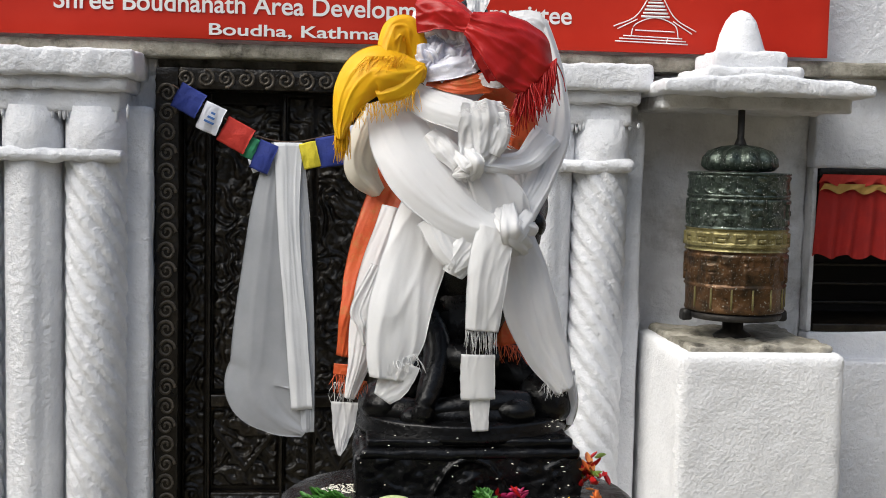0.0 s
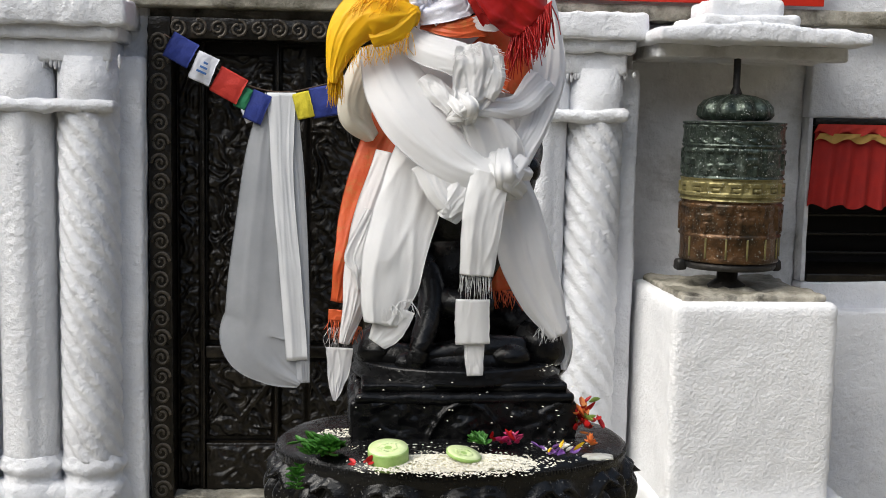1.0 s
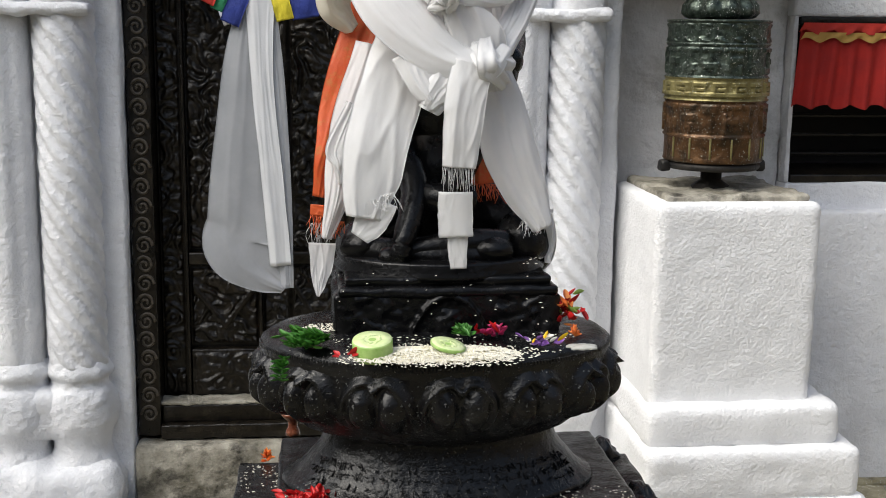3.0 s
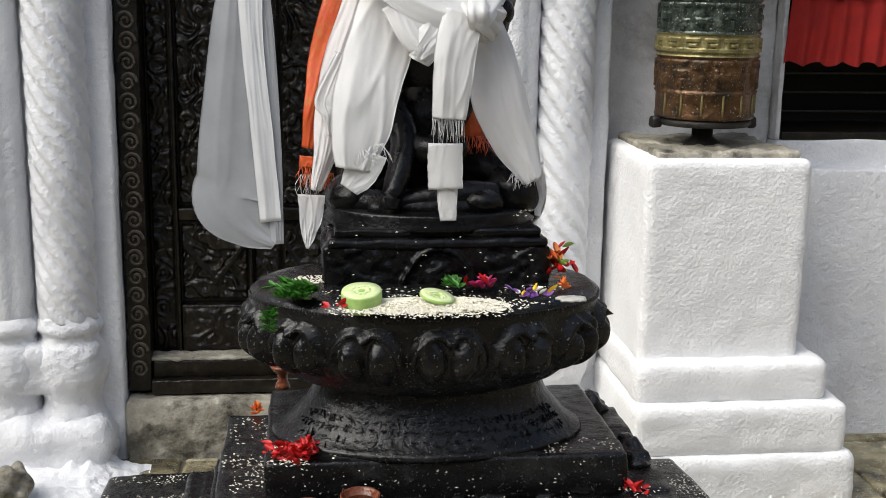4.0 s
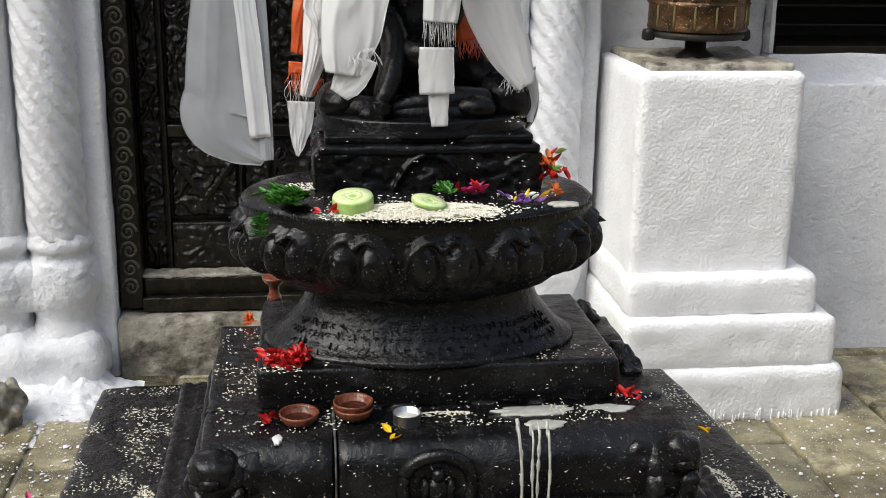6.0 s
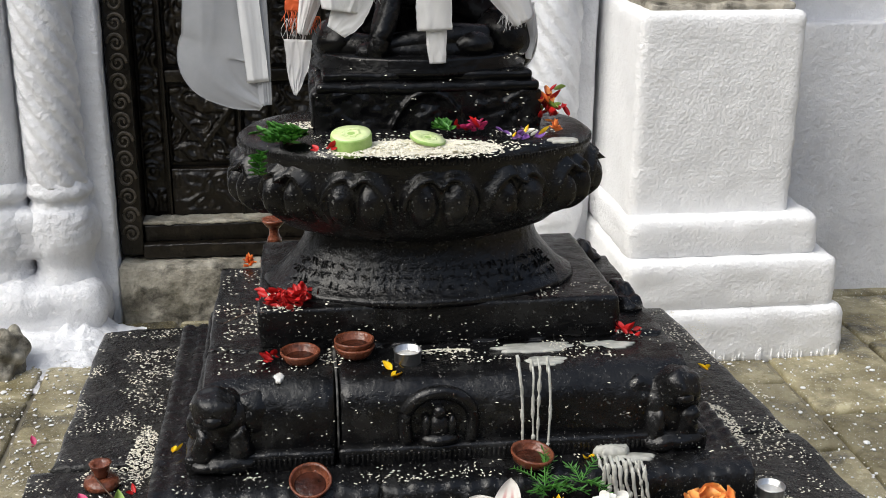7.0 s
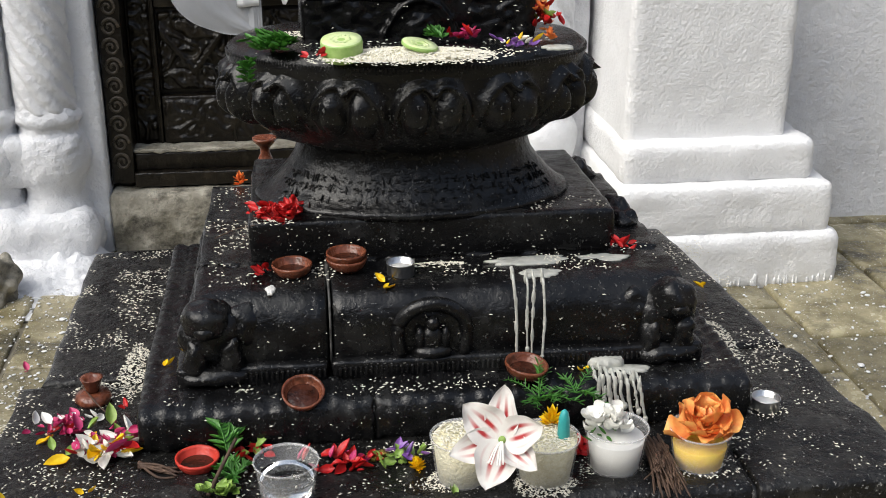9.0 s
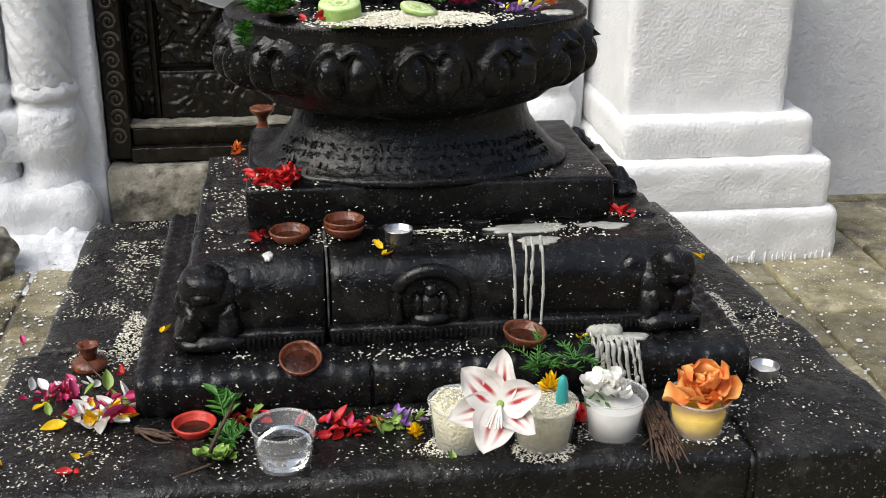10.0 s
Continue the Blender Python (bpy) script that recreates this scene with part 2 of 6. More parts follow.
# lily: white petal with crimson streaks that run along the petal
def lily_material():
    m = mat("striped_lily_petal", (0.74, 0.7, 0.66), (0.84, 0.82, 0.78), 40, (0.35, 0.5), 0.2, 150, through=0.2)
    n, l = m.node_tree.nodes, m.node_tree.links
    uv = n.new("ShaderNodeUVMap")
    sep = n.new("ShaderNodeSeparateXYZ")
    l.new(uv.outputs[0], sep.inputs[0])
    wave = n.new("ShaderNodeMath")
    wave.operation = "PINGPONG"
    wave.inputs[1].default_value = 0.14
    l.new(sep.outputs[1], wave.inputs[0])
    line = n.new("ShaderNodeMapRange")
    line.inputs[1].default_value, line.inputs[2].default_value = 0.06, 0.11
    l.new(wave.outputs[0], line.inputs[0])
    mid = n.new("ShaderNodeMapRange")
    mid.inputs[1].default_value, mid.inputs[2].default_value = 0.12, 0.3
    l.new(sep.outputs[0], mid.inputs[0])
    end = n.new("ShaderNodeMapRange")
    end.inputs[1].default_value, end.inputs[2].default_value = 0.85, 0.5
    l.new(sep.outputs[0], end.inputs[0])
    side = n.new("ShaderNodeMath")
    side.operation = "SUBTRACT"
    side.inputs[1].default_value = 0.5
    l.new(sep.outputs[1], side.inputs[0])
    ab = n.new("ShaderNodeMath")
    ab.operation = "ABSOLUTE"
    l.new(side.outputs[0], ab.inputs[0])
    wide = n.new("ShaderNodeMapRange")
    wide.inputs[1].default_value, wide.inputs[2].default_value = 0.36, 0.22
    l.new(ab.outputs[0], wide.inputs[0])
    out = line.outputs[0]
    for other in (mid, end, wide):
        mu = n.new("ShaderNodeMath")
        mu.operation = "MULTIPLY"
        l.new(out, mu.inputs[0])
        l.new(other.outputs[0], mu.inputs[1])
        out = mu.outputs[0]
    b = n["Principled BSDF"]
    old = b.inputs["Base Color"].links[0].from_socket
    mix = n.new("ShaderNodeMix")
    mix.data_type = "RGBA"
    l.new(out, mix.inputs[0])
    l.new(old, mix.inputs[6])
    mix.inputs[7].default_value = (0.45, 0.015, 0.02, 1)
    l.new(mix.outputs[2], b.inputs["Base Color"])
    return m


LILY = lily_material()


# ---- mesh helpers ----
def thing(name, label, category, group="", kind="", at=(0, 0, 0)):
    ob = new(name)
    ob.location = at
    return tagged(ob, label, category, group, kind)


def to_mesh(name, verts, faces, smooth=True):
    me = bpy.data.meshes.new(name)
    me.from_pydata([tuple(v) for v in verts], [], faces)
    me.update()
    if smooth:
        me.polygons.foreach_set("use_smooth", [True] * len(me.polygons))
    return me


def part(name, geo, material, parent=None, label="", smooth=True, m=None):
    """Links geometry (verts, faces), or a ready mesh, as one mesh object."""
    me = geo if isinstance(geo, bpy.types.Mesh) else to_mesh(name, *geo, smooth=smooth)
    if not me.materials:
        me.materials.append(material)
    ob = new(name, me)
    if parent:
        ob.parent = parent
    if m is not None:
        ob.matrix_local = m
    if label:
        ob["label"] = label
    return ob


def join(*geos):
    V, F = [], []
    for v, f in geos:
        k = len(V)
        V += [tuple(c) for c in v]
        F += [tuple(i + k for i in q) for q in f]
    return V, F


def moved(geo, m):
    return [tuple(m @ Vector(v)) for v in geo[0]], geo[1]


def rbox(x0, x1, y0, y1, z0, z1, r=0.006, step=0.03, amp=0.0, freq=12.0, fn=None):
    """A box with rounded, worn edges and uneven faces."""
    lo, hi = Vector((x0, y0, z0)), Vector((x1, y1, z1))
    rs3 = Vector(r) if isinstance(r, tuple) else Vector((r, r, r))
    rs3 = Vector([min(rs3[a], 0.49 * (hi[a] - lo[a])) for a in range(3)])
    axes = []
    for a in range(3):
        q = rs3[a]
        n = max(1, min(90, int((hi[a] - lo[a] - 2 * q) / step)))
        inner = [lo[a] + q + (hi[a] - lo[a] - 2 * q) * i / n for i in range(n + 1)]
        axes.append([lo[a], lo[a] + 0.4 * q] + inner + [hi[a] - 0.4 * q, hi[a]])
    V, F, seen = [], [], {}

    def vert(p):
        key = (round(p[0], 6), round(p[1], 6), round(p[2], 6))
        if key not in seen:
            c = Vector([min(max(p[a], lo[a] + rs3[a]), hi[a] - rs3[a]) for a in range(3)])
            d = Vector([(p[a] - c[a]) / rs3[a] for a in range(3)])
            e = d.normalized() if d.length > 1e-9 else d
            q = c + Vector([e[a] * rs3[a] for a in range(3)])
            nor = e if d.length > 1e-9 else Vector((0, 0, 1))
            if amp:
                q = q + nor * amp * (noise.noise(q * freq) + 0.5 * noise.noise(q * freq * 2.7))
            if fn:
                q = fn(q, nor)
            seen[key] = len(V)
            V.append(tuple(q))
        return seen[key]

    for a in range(3):
        b, c = (a + 1) % 3, (a + 2) % 3
        for side, val in ((0, lo[a]), (1, hi[a])):
            for i in range(len(axes[b]) - 1):
                for j in range(len(axes[c]) - 1):
                    q = []
                    for di, dj in ((0, 0), (1, 0), (1, 1), (0, 1)):
                        p = [0, 0, 0]
                        p[a], p[b], p[c] = val, axes[b][i + di], axes[c][j + dj]
                        q.append(vert(p))
                    F.append(tuple(q if side else q[::-1]))
    return V, F


def lathe(profile, seg=32, sx=1.0, sy=1.0, at=(0, 0, 0), fn=None, close=True):
    """Turns (radius, height) pairs about the upright axis; sx, sy make it oval."""
    V, F = [], []
    for k, (r, z) in enumerate(profile):
        for s in range(seg):
            a = 2 * math.pi * s / seg
            rr, zz = (r, z) if fn is None else fn(r, z, a, k)
            V.append((at[0] + rr * math.cos(a) * sx, at[1] + rr * math.sin(a) * sy, at[2] + zz))
    n = len(profile)
    for k in range(n - 1):
        for s in range(seg):
            t = (s + 1) % seg
            F.append((k * seg + s, k * seg + t, (k + 1) * seg + t, (k + 1) * seg + s))
    if close:
        F.append(tuple(range(seg))[::-1])
        F.append(tuple((n - 1) * seg + s for s in range(seg)))
    return V, F


def blob(c, rx, ry, rz, nu=14, nv=9, m=None, amp=0.0, freq=30.0):
    V, F = [], []
    for j in range(1, nv):
        th = math.pi * j / nv
        for i in range(nu):
            a = 2 * math.pi * i / nu
            p = Vector((math.sin(th) * math.cos(a), math.sin(th) * math.sin(a), math.cos(th)))
            q = Vector((p.x * rx, p.y * ry, p.z * rz))
            if amp:
                q += p * amp * noise.noise((q + Vector(c)) * freq)
            V.append(q)
    V += [Vector((0, 0, rz)), Vector((0, 0, -rz))]
    for j in range(nv - 2):
        for i in range(nu):
            k = (i + 1) % nu
            F.append((j * nu + i, (j + 1) * nu + i, (j + 1) * nu + k, j * nu + k))
    top, bot = len(V) - 2, len(V) - 1
    for i in range(nu):
        k = (i + 1) % nu
        F.append((top, i, k))
        F.append((bot, (nv - 2) * nu + k, (nv - 2) * nu + i))
    if m is not None:
        V = [m.to_3x3() @ v for v in V]
    return [tuple(Vector(c) + v) for v in V], F


def spline(pts, n):
    """A smooth line through a few points; each point may carry more numbers than three."""
    P = [np.array(p, float) for p in pts]
    P = [2 * P[0] - P[1]] + P + [2 * P[-1] - P[-2]]
    out = []
    for k in range(n + 1):
        u = k / n * (len(pts) - 1)
        i = min(int(u), len(pts) - 2)
        t = u - i
        a, b, c, d = P[i:i + 4]
        out.append(0.5 * (2 * b + (c - a) * t + (2 * a - 5 * b + 4 * c - d) * t * t + (3 * b - a - 3 * c + d) * t ** 3))
    return out


def tube(pts, r, seg=8, n=24, taper=1.0, closed=False):
    line = [Vector(p[:3]) for p in spline(pts, n)]
    V, F = [], []
    for k, p in enumerate(line):
        d = (line[min(k + 1, n)] - line[max(k - 1, 0)]).normalized()
        u = d.orthogonal().normalized() if abs(d.z) > 0.95 else d.cross(Vector((0, 0, 1))).normalized()
        w = d.cross(u)
        rr = r * (1 + (taper - 1) * k / n)
        for s in range(seg):
            a = 2 * math.pi * s / seg
            V.append(tuple(p + (u * math.cos(a) + w * math.sin(a)) * rr))
    for k in range(n):
        for s in range(seg):
            t = (s + 1) % seg
            F.append((k * seg + s, k * seg + t, (k + 1) * seg + t, (k + 1) * seg + s))
    F.append(tuple(range(seg))[::-1])
    F.append(tuple(n * seg + s for s in range(seg)))
    return V, F


def ribbon(pts, fold=0.006, folds=2.5, curve=0.02, seed=0, n=60, nv=30, face=(0, -1, 0.15), twist=0.0, thick=0.0016, ragged=0.0):
    """A hanging or wrapped strip of cloth. pts: (x, y, z, width); it bulges towards face and carries lengthwise folds."""
    line = spline(pts, n)
    fold, folds, curve = fold * 0.75, folds * 0.8, curve * 0.5
    rnd = random.Random(seed)
    ph, ph2 = rnd.uniform(0, 6), rnd.uniform(0, 6)
    V, F = [], []
    for side in (0, 1):
        for k, p in enumerate(line):
            c = Vector(p[:3])
            d = (Vector(line[min(k + 1, n)][:3]) - Vector(line[max(k - 1, 0)][:3])).normalized()
            w = d.cross(Vector(face)).normalized()
            nor = w.cross(d).normalized()
            if nor.dot(Vector(face)) < 0:
                nor = -nor
            u = k / n
            for j in range(nv + 1):
                v = j / nv - 0.5
                off = 0.75 * curve * (1 - (2 * abs(v)) ** 3)
                wind = v * folds * 2 + ph + 0.5 * noise.noise(Vector((u * 2.5, seed, v * 2))) + twist * u
                off += 0.7 * fold * (abs((wind % 2.0) - 1.0) * 2 - 1)
                off += 0.6 * fold * noise.noise(Vector((u * 4 + seed * 3.1, v * 2.4, seed)))
                lean = v + 0.35 * (u - 0.5) * math.sin(ph2)
                for rate, tall in ((3.4, 0.6), (8.0, 0.12)):
                    rid = 1 - abs(noise.noise(Vector((u * 0.5 * rate, lean * rate * 1.3, seed * 1.3 + rate)))) * 3.2
                    off += tall * fold * max(0.0, rid) ** 2
                q = c + w * v * p[3] * (1 + 0.07 * noise.noise(Vector((u * 6, seed * 1.7, (1 if v > 0 else -1))))) + nor * (off - side * thick)
                if ragged and k == n:
                    q = q + d * ragged * (rnd.random() - 0.5)
                V.append(tuple(q))
    row = nv + 1
    tot = row * (n + 1)
    for k in range(n):
        for j in range(nv):
            a, b, c2, d2 = k * row + j, k * row + j + 1, (k + 1) * row + j + 1, (k + 1) * row + j
            F.append((a, b, c2, d2))
            F.append((d2 + tot, c2 + tot, b + tot, a + tot))
    for k in range(n):
        for j in (0, nv):
            a, b = k * row + j, (k + 1) * row + j
            F.append((a, b, b + tot, a + tot) if j else (b, a, a + tot, b + tot))
    for j in range(nv):
        for k in (0, n):
            a, b = k * row + j, k * row + j + 1
            F.append((b, a, a + tot, b + tot) if k == 0 else (a, b, b + tot, a + tot))
    return V, F


def fringe(p0, p1, length, count, r=0.0006, seed=0, spread=0.006, drop=(0, 0, -1)):
    """Loose threads that hang from an edge."""
    rnd = random.Random(seed)
    geos = []
    a, b = Vector(p0), Vector(p1)
    for i in range(count):
        p = a.lerp(b, (i + rnd.random() * 0.8) / count)
        e = p + Vector(drop) * length * rnd.uniform(0.6, 1.15) + Vector((rnd.gauss(0, spread), rnd.gauss(0, spread), 0))
        mid = p.lerp(e, 0.5) + Vector((rnd.gauss(0, spread * 0.4), rnd.gauss(0, spread * 0.4), 0))
        geos.append(tube([p, mid, e], r, 4, 5, 0.6))
    return join(*geos)


def petal(length, width, cup=0.3, curl=0.2, nu=8, nv=6, thick=0.0008, blunt=0.8, ruffle=0.0):
    """A leaf or petal along +x, with lengthwise UV."""
    V, F = [], []
    for side in (0, 1):
        for i in range(nu + 1):
            u = i / nu
            w = width * 0.5 * (math.sin(math.pi * min(1, u ** (0.75 if blunt > 0.7 else 0.95))) ** blunt if 0 < u < 1 else 0.03)
            for j in range(nv + 1):
                v = j / nv * 2 - 1
                V.append((length * u, v * w, cup * width * (v * v - 0.3) * math.sin(math.pi * u) + curl * length * (u * u * 0.9 if curl > 0 else u * u) - side * thick + ruffle * width * abs(v) ** 1.5 * u * math.sin(u * 13 + (2.1 if v > 0 else 0))))
    row = nv + 1
    tot = row * (nu + 1)
    for i in range(nu):
        for j in range(nv):
            a, b, c, d = i * row + j, (i + 1) * row + j, (i + 1) * row + j + 1, i * row + j + 1
            F.append((a, b, c, d))
            F.append((d + tot, c + tot, b + tot, a + tot))
    return V, F


def turned(x, y, z, yaw=0, pitch=0, roll=0, s=1.0):
    return pose(x, y, z) @ pose(0, 0, 0, 0, 0, yaw) @ pose(0, 0, 0, 0, -pitch, 0) @ pose(0, 0, 0, roll, 0, 0) @ Matrix.Diagonal((s, s, s, 1))


# ---- ground ----
GROUND = 0.0
ground = part("ground", rbox(-60, 60, -60, 60, -0.3, GROUND - 0.012, 0.001, 30), SOIL)
tagged(ground, "wet dark earth under the courtyard paving", "ground", kind="structure")
pavement = thing("pavement", "wet grey-brown stone paving of the courtyard", "pavement", kind="structure")
rnd = random.Random(4)
x = -2.16
while x < 2.6:
    w = 0.27
    y = -1.0 - 0.3 * rnd.random()
    while y < 2.88:
        d = min(rnd.choice((0.3, 0.36, 0.44)), 3.2 - y)
        if not (-0.25 < x and x + w < 0.65 and 1.15 < y and y + d < 1.85):
            part("paving_stone", rbox(x + 0.005, x + w - 0.005, y + 0.005, y + d - 0.005, GROUND - 0.05, GROUND + rnd.uniform(-0.004, 0.002), 0.01, 0.05, 0.003, 9), PAVING, pavement)
        y += d
    x += w

# ---- wall ----
WY = 2.85
L0, R0 = -0.40, 0.47
wall = thing("wall_north", "whitewashed plaster wall of the shrine", "wall", kind="structure")


def wall_piece(x0, x1, y0, y1, z0, z1, material=None, r=0.008, amp=0.004, freq=7, name="wall_section"):
    return part(name, rbox(x0, x1, y0, y1, z0, z1, r, 0.04, amp, freq), material or WHITE, wall)


wall_piece(-4.0, -0.40, WY, 3.3, -0.1, 1.40)
wall_piece(0.47, 0.75, WY, 3.3, -0.1, 1.40)
wall_piece(0.75, 1.2, 2.90, 3.3, -0.1, 1.40, PLASTER, amp=0.012, freq=11)
wall_piece(1.2, 1.75, 2.855, 3.3, -0.1, 0.765)
wall_piece(1.2, 1.75, 2.86, 3.3, 1.175, 1.40)
wall_piece(1.75, 4.5, 2.86, 3.3, -0.1, 1.40)
wall_piece(1.14, 4.5, 2.80, 2.87, -0.1, 0.70, amp=0.005, name="wall_dado")
wall_piece(-0.40, 0.47, 2.86, 3.3, 1.375, 1.40, GRIMY)
wall_piece(-4.0, 4.5, 2.88, 3.3, 1.40, 2.3)
ledge = part("ledge", rbox(-3.0, 4.0, 2.80, 2.9, 1.395, 1.432, 0.008, 0.03, 0.004, 16), GRIMY, wall, "grimy plaster ledge")
# sheet behind the door leaf, its shade given by the near-black colour
wall_piece(-0.40, 0.47, 3.1, 3.3, -0.1, 1.40, INTERIOR_SHADE)
wall_piece(-0.40, 0.5, 2.76, 3.1, -0.1, 0.145, GRIMY, 0.012, 0.008, 14, "threshold_block")


def spill(x0, x1, y0, y1, top):
    """Whitewash run down onto the paving: a sloping sheet that dives under the ground along a ragged edge."""
    nx, ny = 150, 60
    V, F = [], []
    for i in range(ny + 1):
        for j in range(nx + 1):
            x, y = x0 + (x1 - x0) * j / nx, y0 + (y1 - y0) * i / ny
            u = i / ny
            e = min(1.0, (x1 - x) / 0.13) ** 1.5
            z = top * u ** 2.2 * e - 0.012 + 0.012 * u + 0.012 * noise.noise(Vector((x * 16, y * 16, 2))) + 0.009 * noise.noise(Vector((x * 50, y * 50, 5)))
            V.append((x, y, z))
    for i in range(ny):
        for j in range(nx):
            a = i * (nx + 1) + j
            F.append((a, a + 1, a + nx + 2, a + nx + 1))
    return V, F


part("whitewash_spill", spill(-1.3, -0.34, 2.4, 2.72, 0.06), WHITE, wall)



# unseen walls added behind and beside the camera to cut low-angle light
def screen_wall(name, x0, x1, y0, y1, h):
    return tagged(part(name, rbox(x0, x1, y0, y1, -0.1, h, 0.02, 1.0, 0.02, 2), SCREEN), "plain unseen wall added to hold back low light", "wall", kind="structure")


screen_wall("wall_south", -9, 10, -8.4, -8.0, 5.0)
screen_wall("wall_west", -6.4, -6.0, -8.0, 3.3, 4.0)
screen_wall("wall_east", 6.0, 6.4, -8.0, 3.3, 3.5)


def engaged_column(x, w, twist, parent, z0=0.36, z1=1.16):
    """A half-round plaster shaft: twisted rope or plain with a groove."""
    def f(r, z, a, k):
        if twist:
            return r * (0.95 + 0.14 * abs(math.sin(4.5 * a + z * 59 + 0.5 * noise.noise(Vector((a, z * 9, x))))) + 0.02 * noise.noise(Vector((a * 2, z * 20, x)))), z
        return r * (1 - 0.10 * math.exp(-((math.degrees(a) - 300) / 14) ** 2) + 0.02 * noise.noise(Vector((a * 2, z * 12, x)))), z
    n = 190 if twist else 50
    prof = [(w, z0 + (z1 - z0) * k / n) for k in range(n + 1)]
    return part("column_shaft", lathe(prof, 56, at=(x, 2.76, 0), fn=f), WHITE, parent, "rope-twisted shaft" if twist else "plain grooved shaft")


def pilaster(xs, x0, x1, label):
    p = thing("pilaster", label, "pilaster", "pilasters beside the shrine door", "structure")
    part("backing", rbox(x0, x1, 2.77, 2.86, -0.02, 1.28, 0.012, 0.03, 0.004, 8), WHITE, p)
    for x, tw in xs:
        engaged_column(x, 0.063, tw, p)
        vase = [(0.08, 0.09), (0.078, 0.12), (0.068, 0.145), (0.064, 0.165), (0.07, 0.19), (0.08, 0.215), (0.085, 0.245), (0.084, 0.275), (0.076, 0.3), (0.067, 0.312), (0.066, 0.325), (0.073, 0.335), (0.075, 0.345), (0.071, 0.356), (0.063, 0.37)]
        part("base_moulding", lathe(spline(vase, 60), 48, at=(x, 2.76, 0), fn=lambda r, z, a, k: (r * (1 + 0.07 * noise.noise(Vector((a * 1.5, z * 22, x))) + 0.05 * noise.noise(Vector((a * 4, z * 60, x)))), z)), WHITE, p)
        part("neck", lathe([(0.063, 1.16), (0.068, 1.17), (0.066, 1.275)], 40, at=(x, 2.76, 0), fn=lambda r, z, a, k: (r * (1 + 0.05 * noise.noise(Vector((a * 2, z * 30, 1)))), z)), WHITE, p)
    a, b = min(x for x, _ in xs) - 0.07, max(x for x, _ in xs) + 0.07
    part("bead", rbox(a, b, 2.685, 2.83, 1.152, 1.182, 0.014, 0.015, 0.006, 30), WHITE, p)
    part("base_core", rbox(a + 0.012, b - 0.012, 2.693, 2.83, 0.185, 0.305, 0.03, 0.015, 0.01, 14), WHITE, p)
    part("plinth", rbox(a - 0.02, b + 0.02, 2.655, 2.83, -0.02, 0.135, 0.05, 0.015, 0.02, 13), WHITE, p)
    for k, (z0, z1, o) in enumerate(((1.262, 1.315, 0.012), (1.31, 1.345, 0.03), (1.34, 1.40, 0.05))):
        part("capital_moulding", rbox(a - o + 0.02, b + o - 0.02, 2.72 - o, 2.86, z0, z1, 0.01, 0.015, 0.006, 24), WHITE, p)
    rn = random.Random(int(a * 100))
    for k in range(26):
        x = rn.uniform(a - 0.02, b + 0.02)
        part("whitewash_drip", blob((x, 2.716, 1.266 - rn.uniform(0, 0.006)), 0.0045, 0.0045, rn.uniform(0.006, 0.02), 6, 5), WHITE, p)
    return p


pilaster([(-0.52, True), (-0.658, False), (-0.797, True)], -0.9, -0.402, "thickly whitewashed plaster pilaster of twisted engaged columns")
pilaster([(0.636, True), (0.508, False)], 0.472, 0.748, "thickly whitewashed plaster pilaster with a twisted column")

# ---- carved door ----
door = thing("door_1", "dark carved wooden shrine door, closed, oily and worn", "door", kind="structure")


def spiral_geo(size, turns=1.6, r=0.004, flip=1):
    pts = []
    for k in range(15):
        u = k / 14
        a = u * turns * 2 * math.pi
        rad = size * (1 - 0.85 * u)
        pts.append((rad * math.cos(a) * flip, 0, rad * math.sin(a)))
    return tube(pts, r, 6, 34, 0.75)


def frame_bar(x0, x1, z0, z1, y0=2.815, name="door_frame", material=None):
    return part(name, rbox(x0, x1, y0, 2.95, z0, z1, 0.004, 0.012, 0.003, 60), material or WOOD, door)


frame_bar(-0.398, -0.345, 0.155, 1.375)
frame_bar(0.415, 0.468, 0.155, 1.375)
frame_bar(-0.345, 0.415, 1.325, 1.375)
frame_bar(-0.345, 0.415, 0.15, 0.185, 2.80, material=WOOD)
part("door_sill", rbox(-0.345, 0.415, 2.825, 2.98, 0.183, 0.228, 0.006, 0.02, 0.004, 22), WOOD, door)
part("sill_edge", rbox(-0.345, 0.415, 2.822, 2.88, 0.2275, 0.236, 0.003, 0.01, 0.004, 40), GRIMY, door, "pale worn sill edge")
scroll_a = to_mesh("scroll", *spiral_geo(0.021, flip=1))
scroll_b = to_mesh("scroll", *spiral_geo(0.021, flip=-1))
for me in (scroll_a, scroll_b):
    me.materials.append(WOOD_DUSTY)
z = 0.21
k = 0
while z < 1.34:
    for x in (-0.371, 0.442):
        part("scroll", scroll_a if k % 2 else scroll_b, WOOD_DUSTY, door, m=pose(x, 2.8145, z, 0, 0, 0) @ Matrix.Diagonal((1, 1, 1.1, 1)))
    z += 0.046
    k += 1
x = -0.33
while x < 0.41:
    part("scroll", scroll_a if k % 2 else scroll_b, WOOD_DUSTY, door, m=pose(x, 2.8145, 1.35, 0, 90, 0))
    x += 0.046
    k += 1


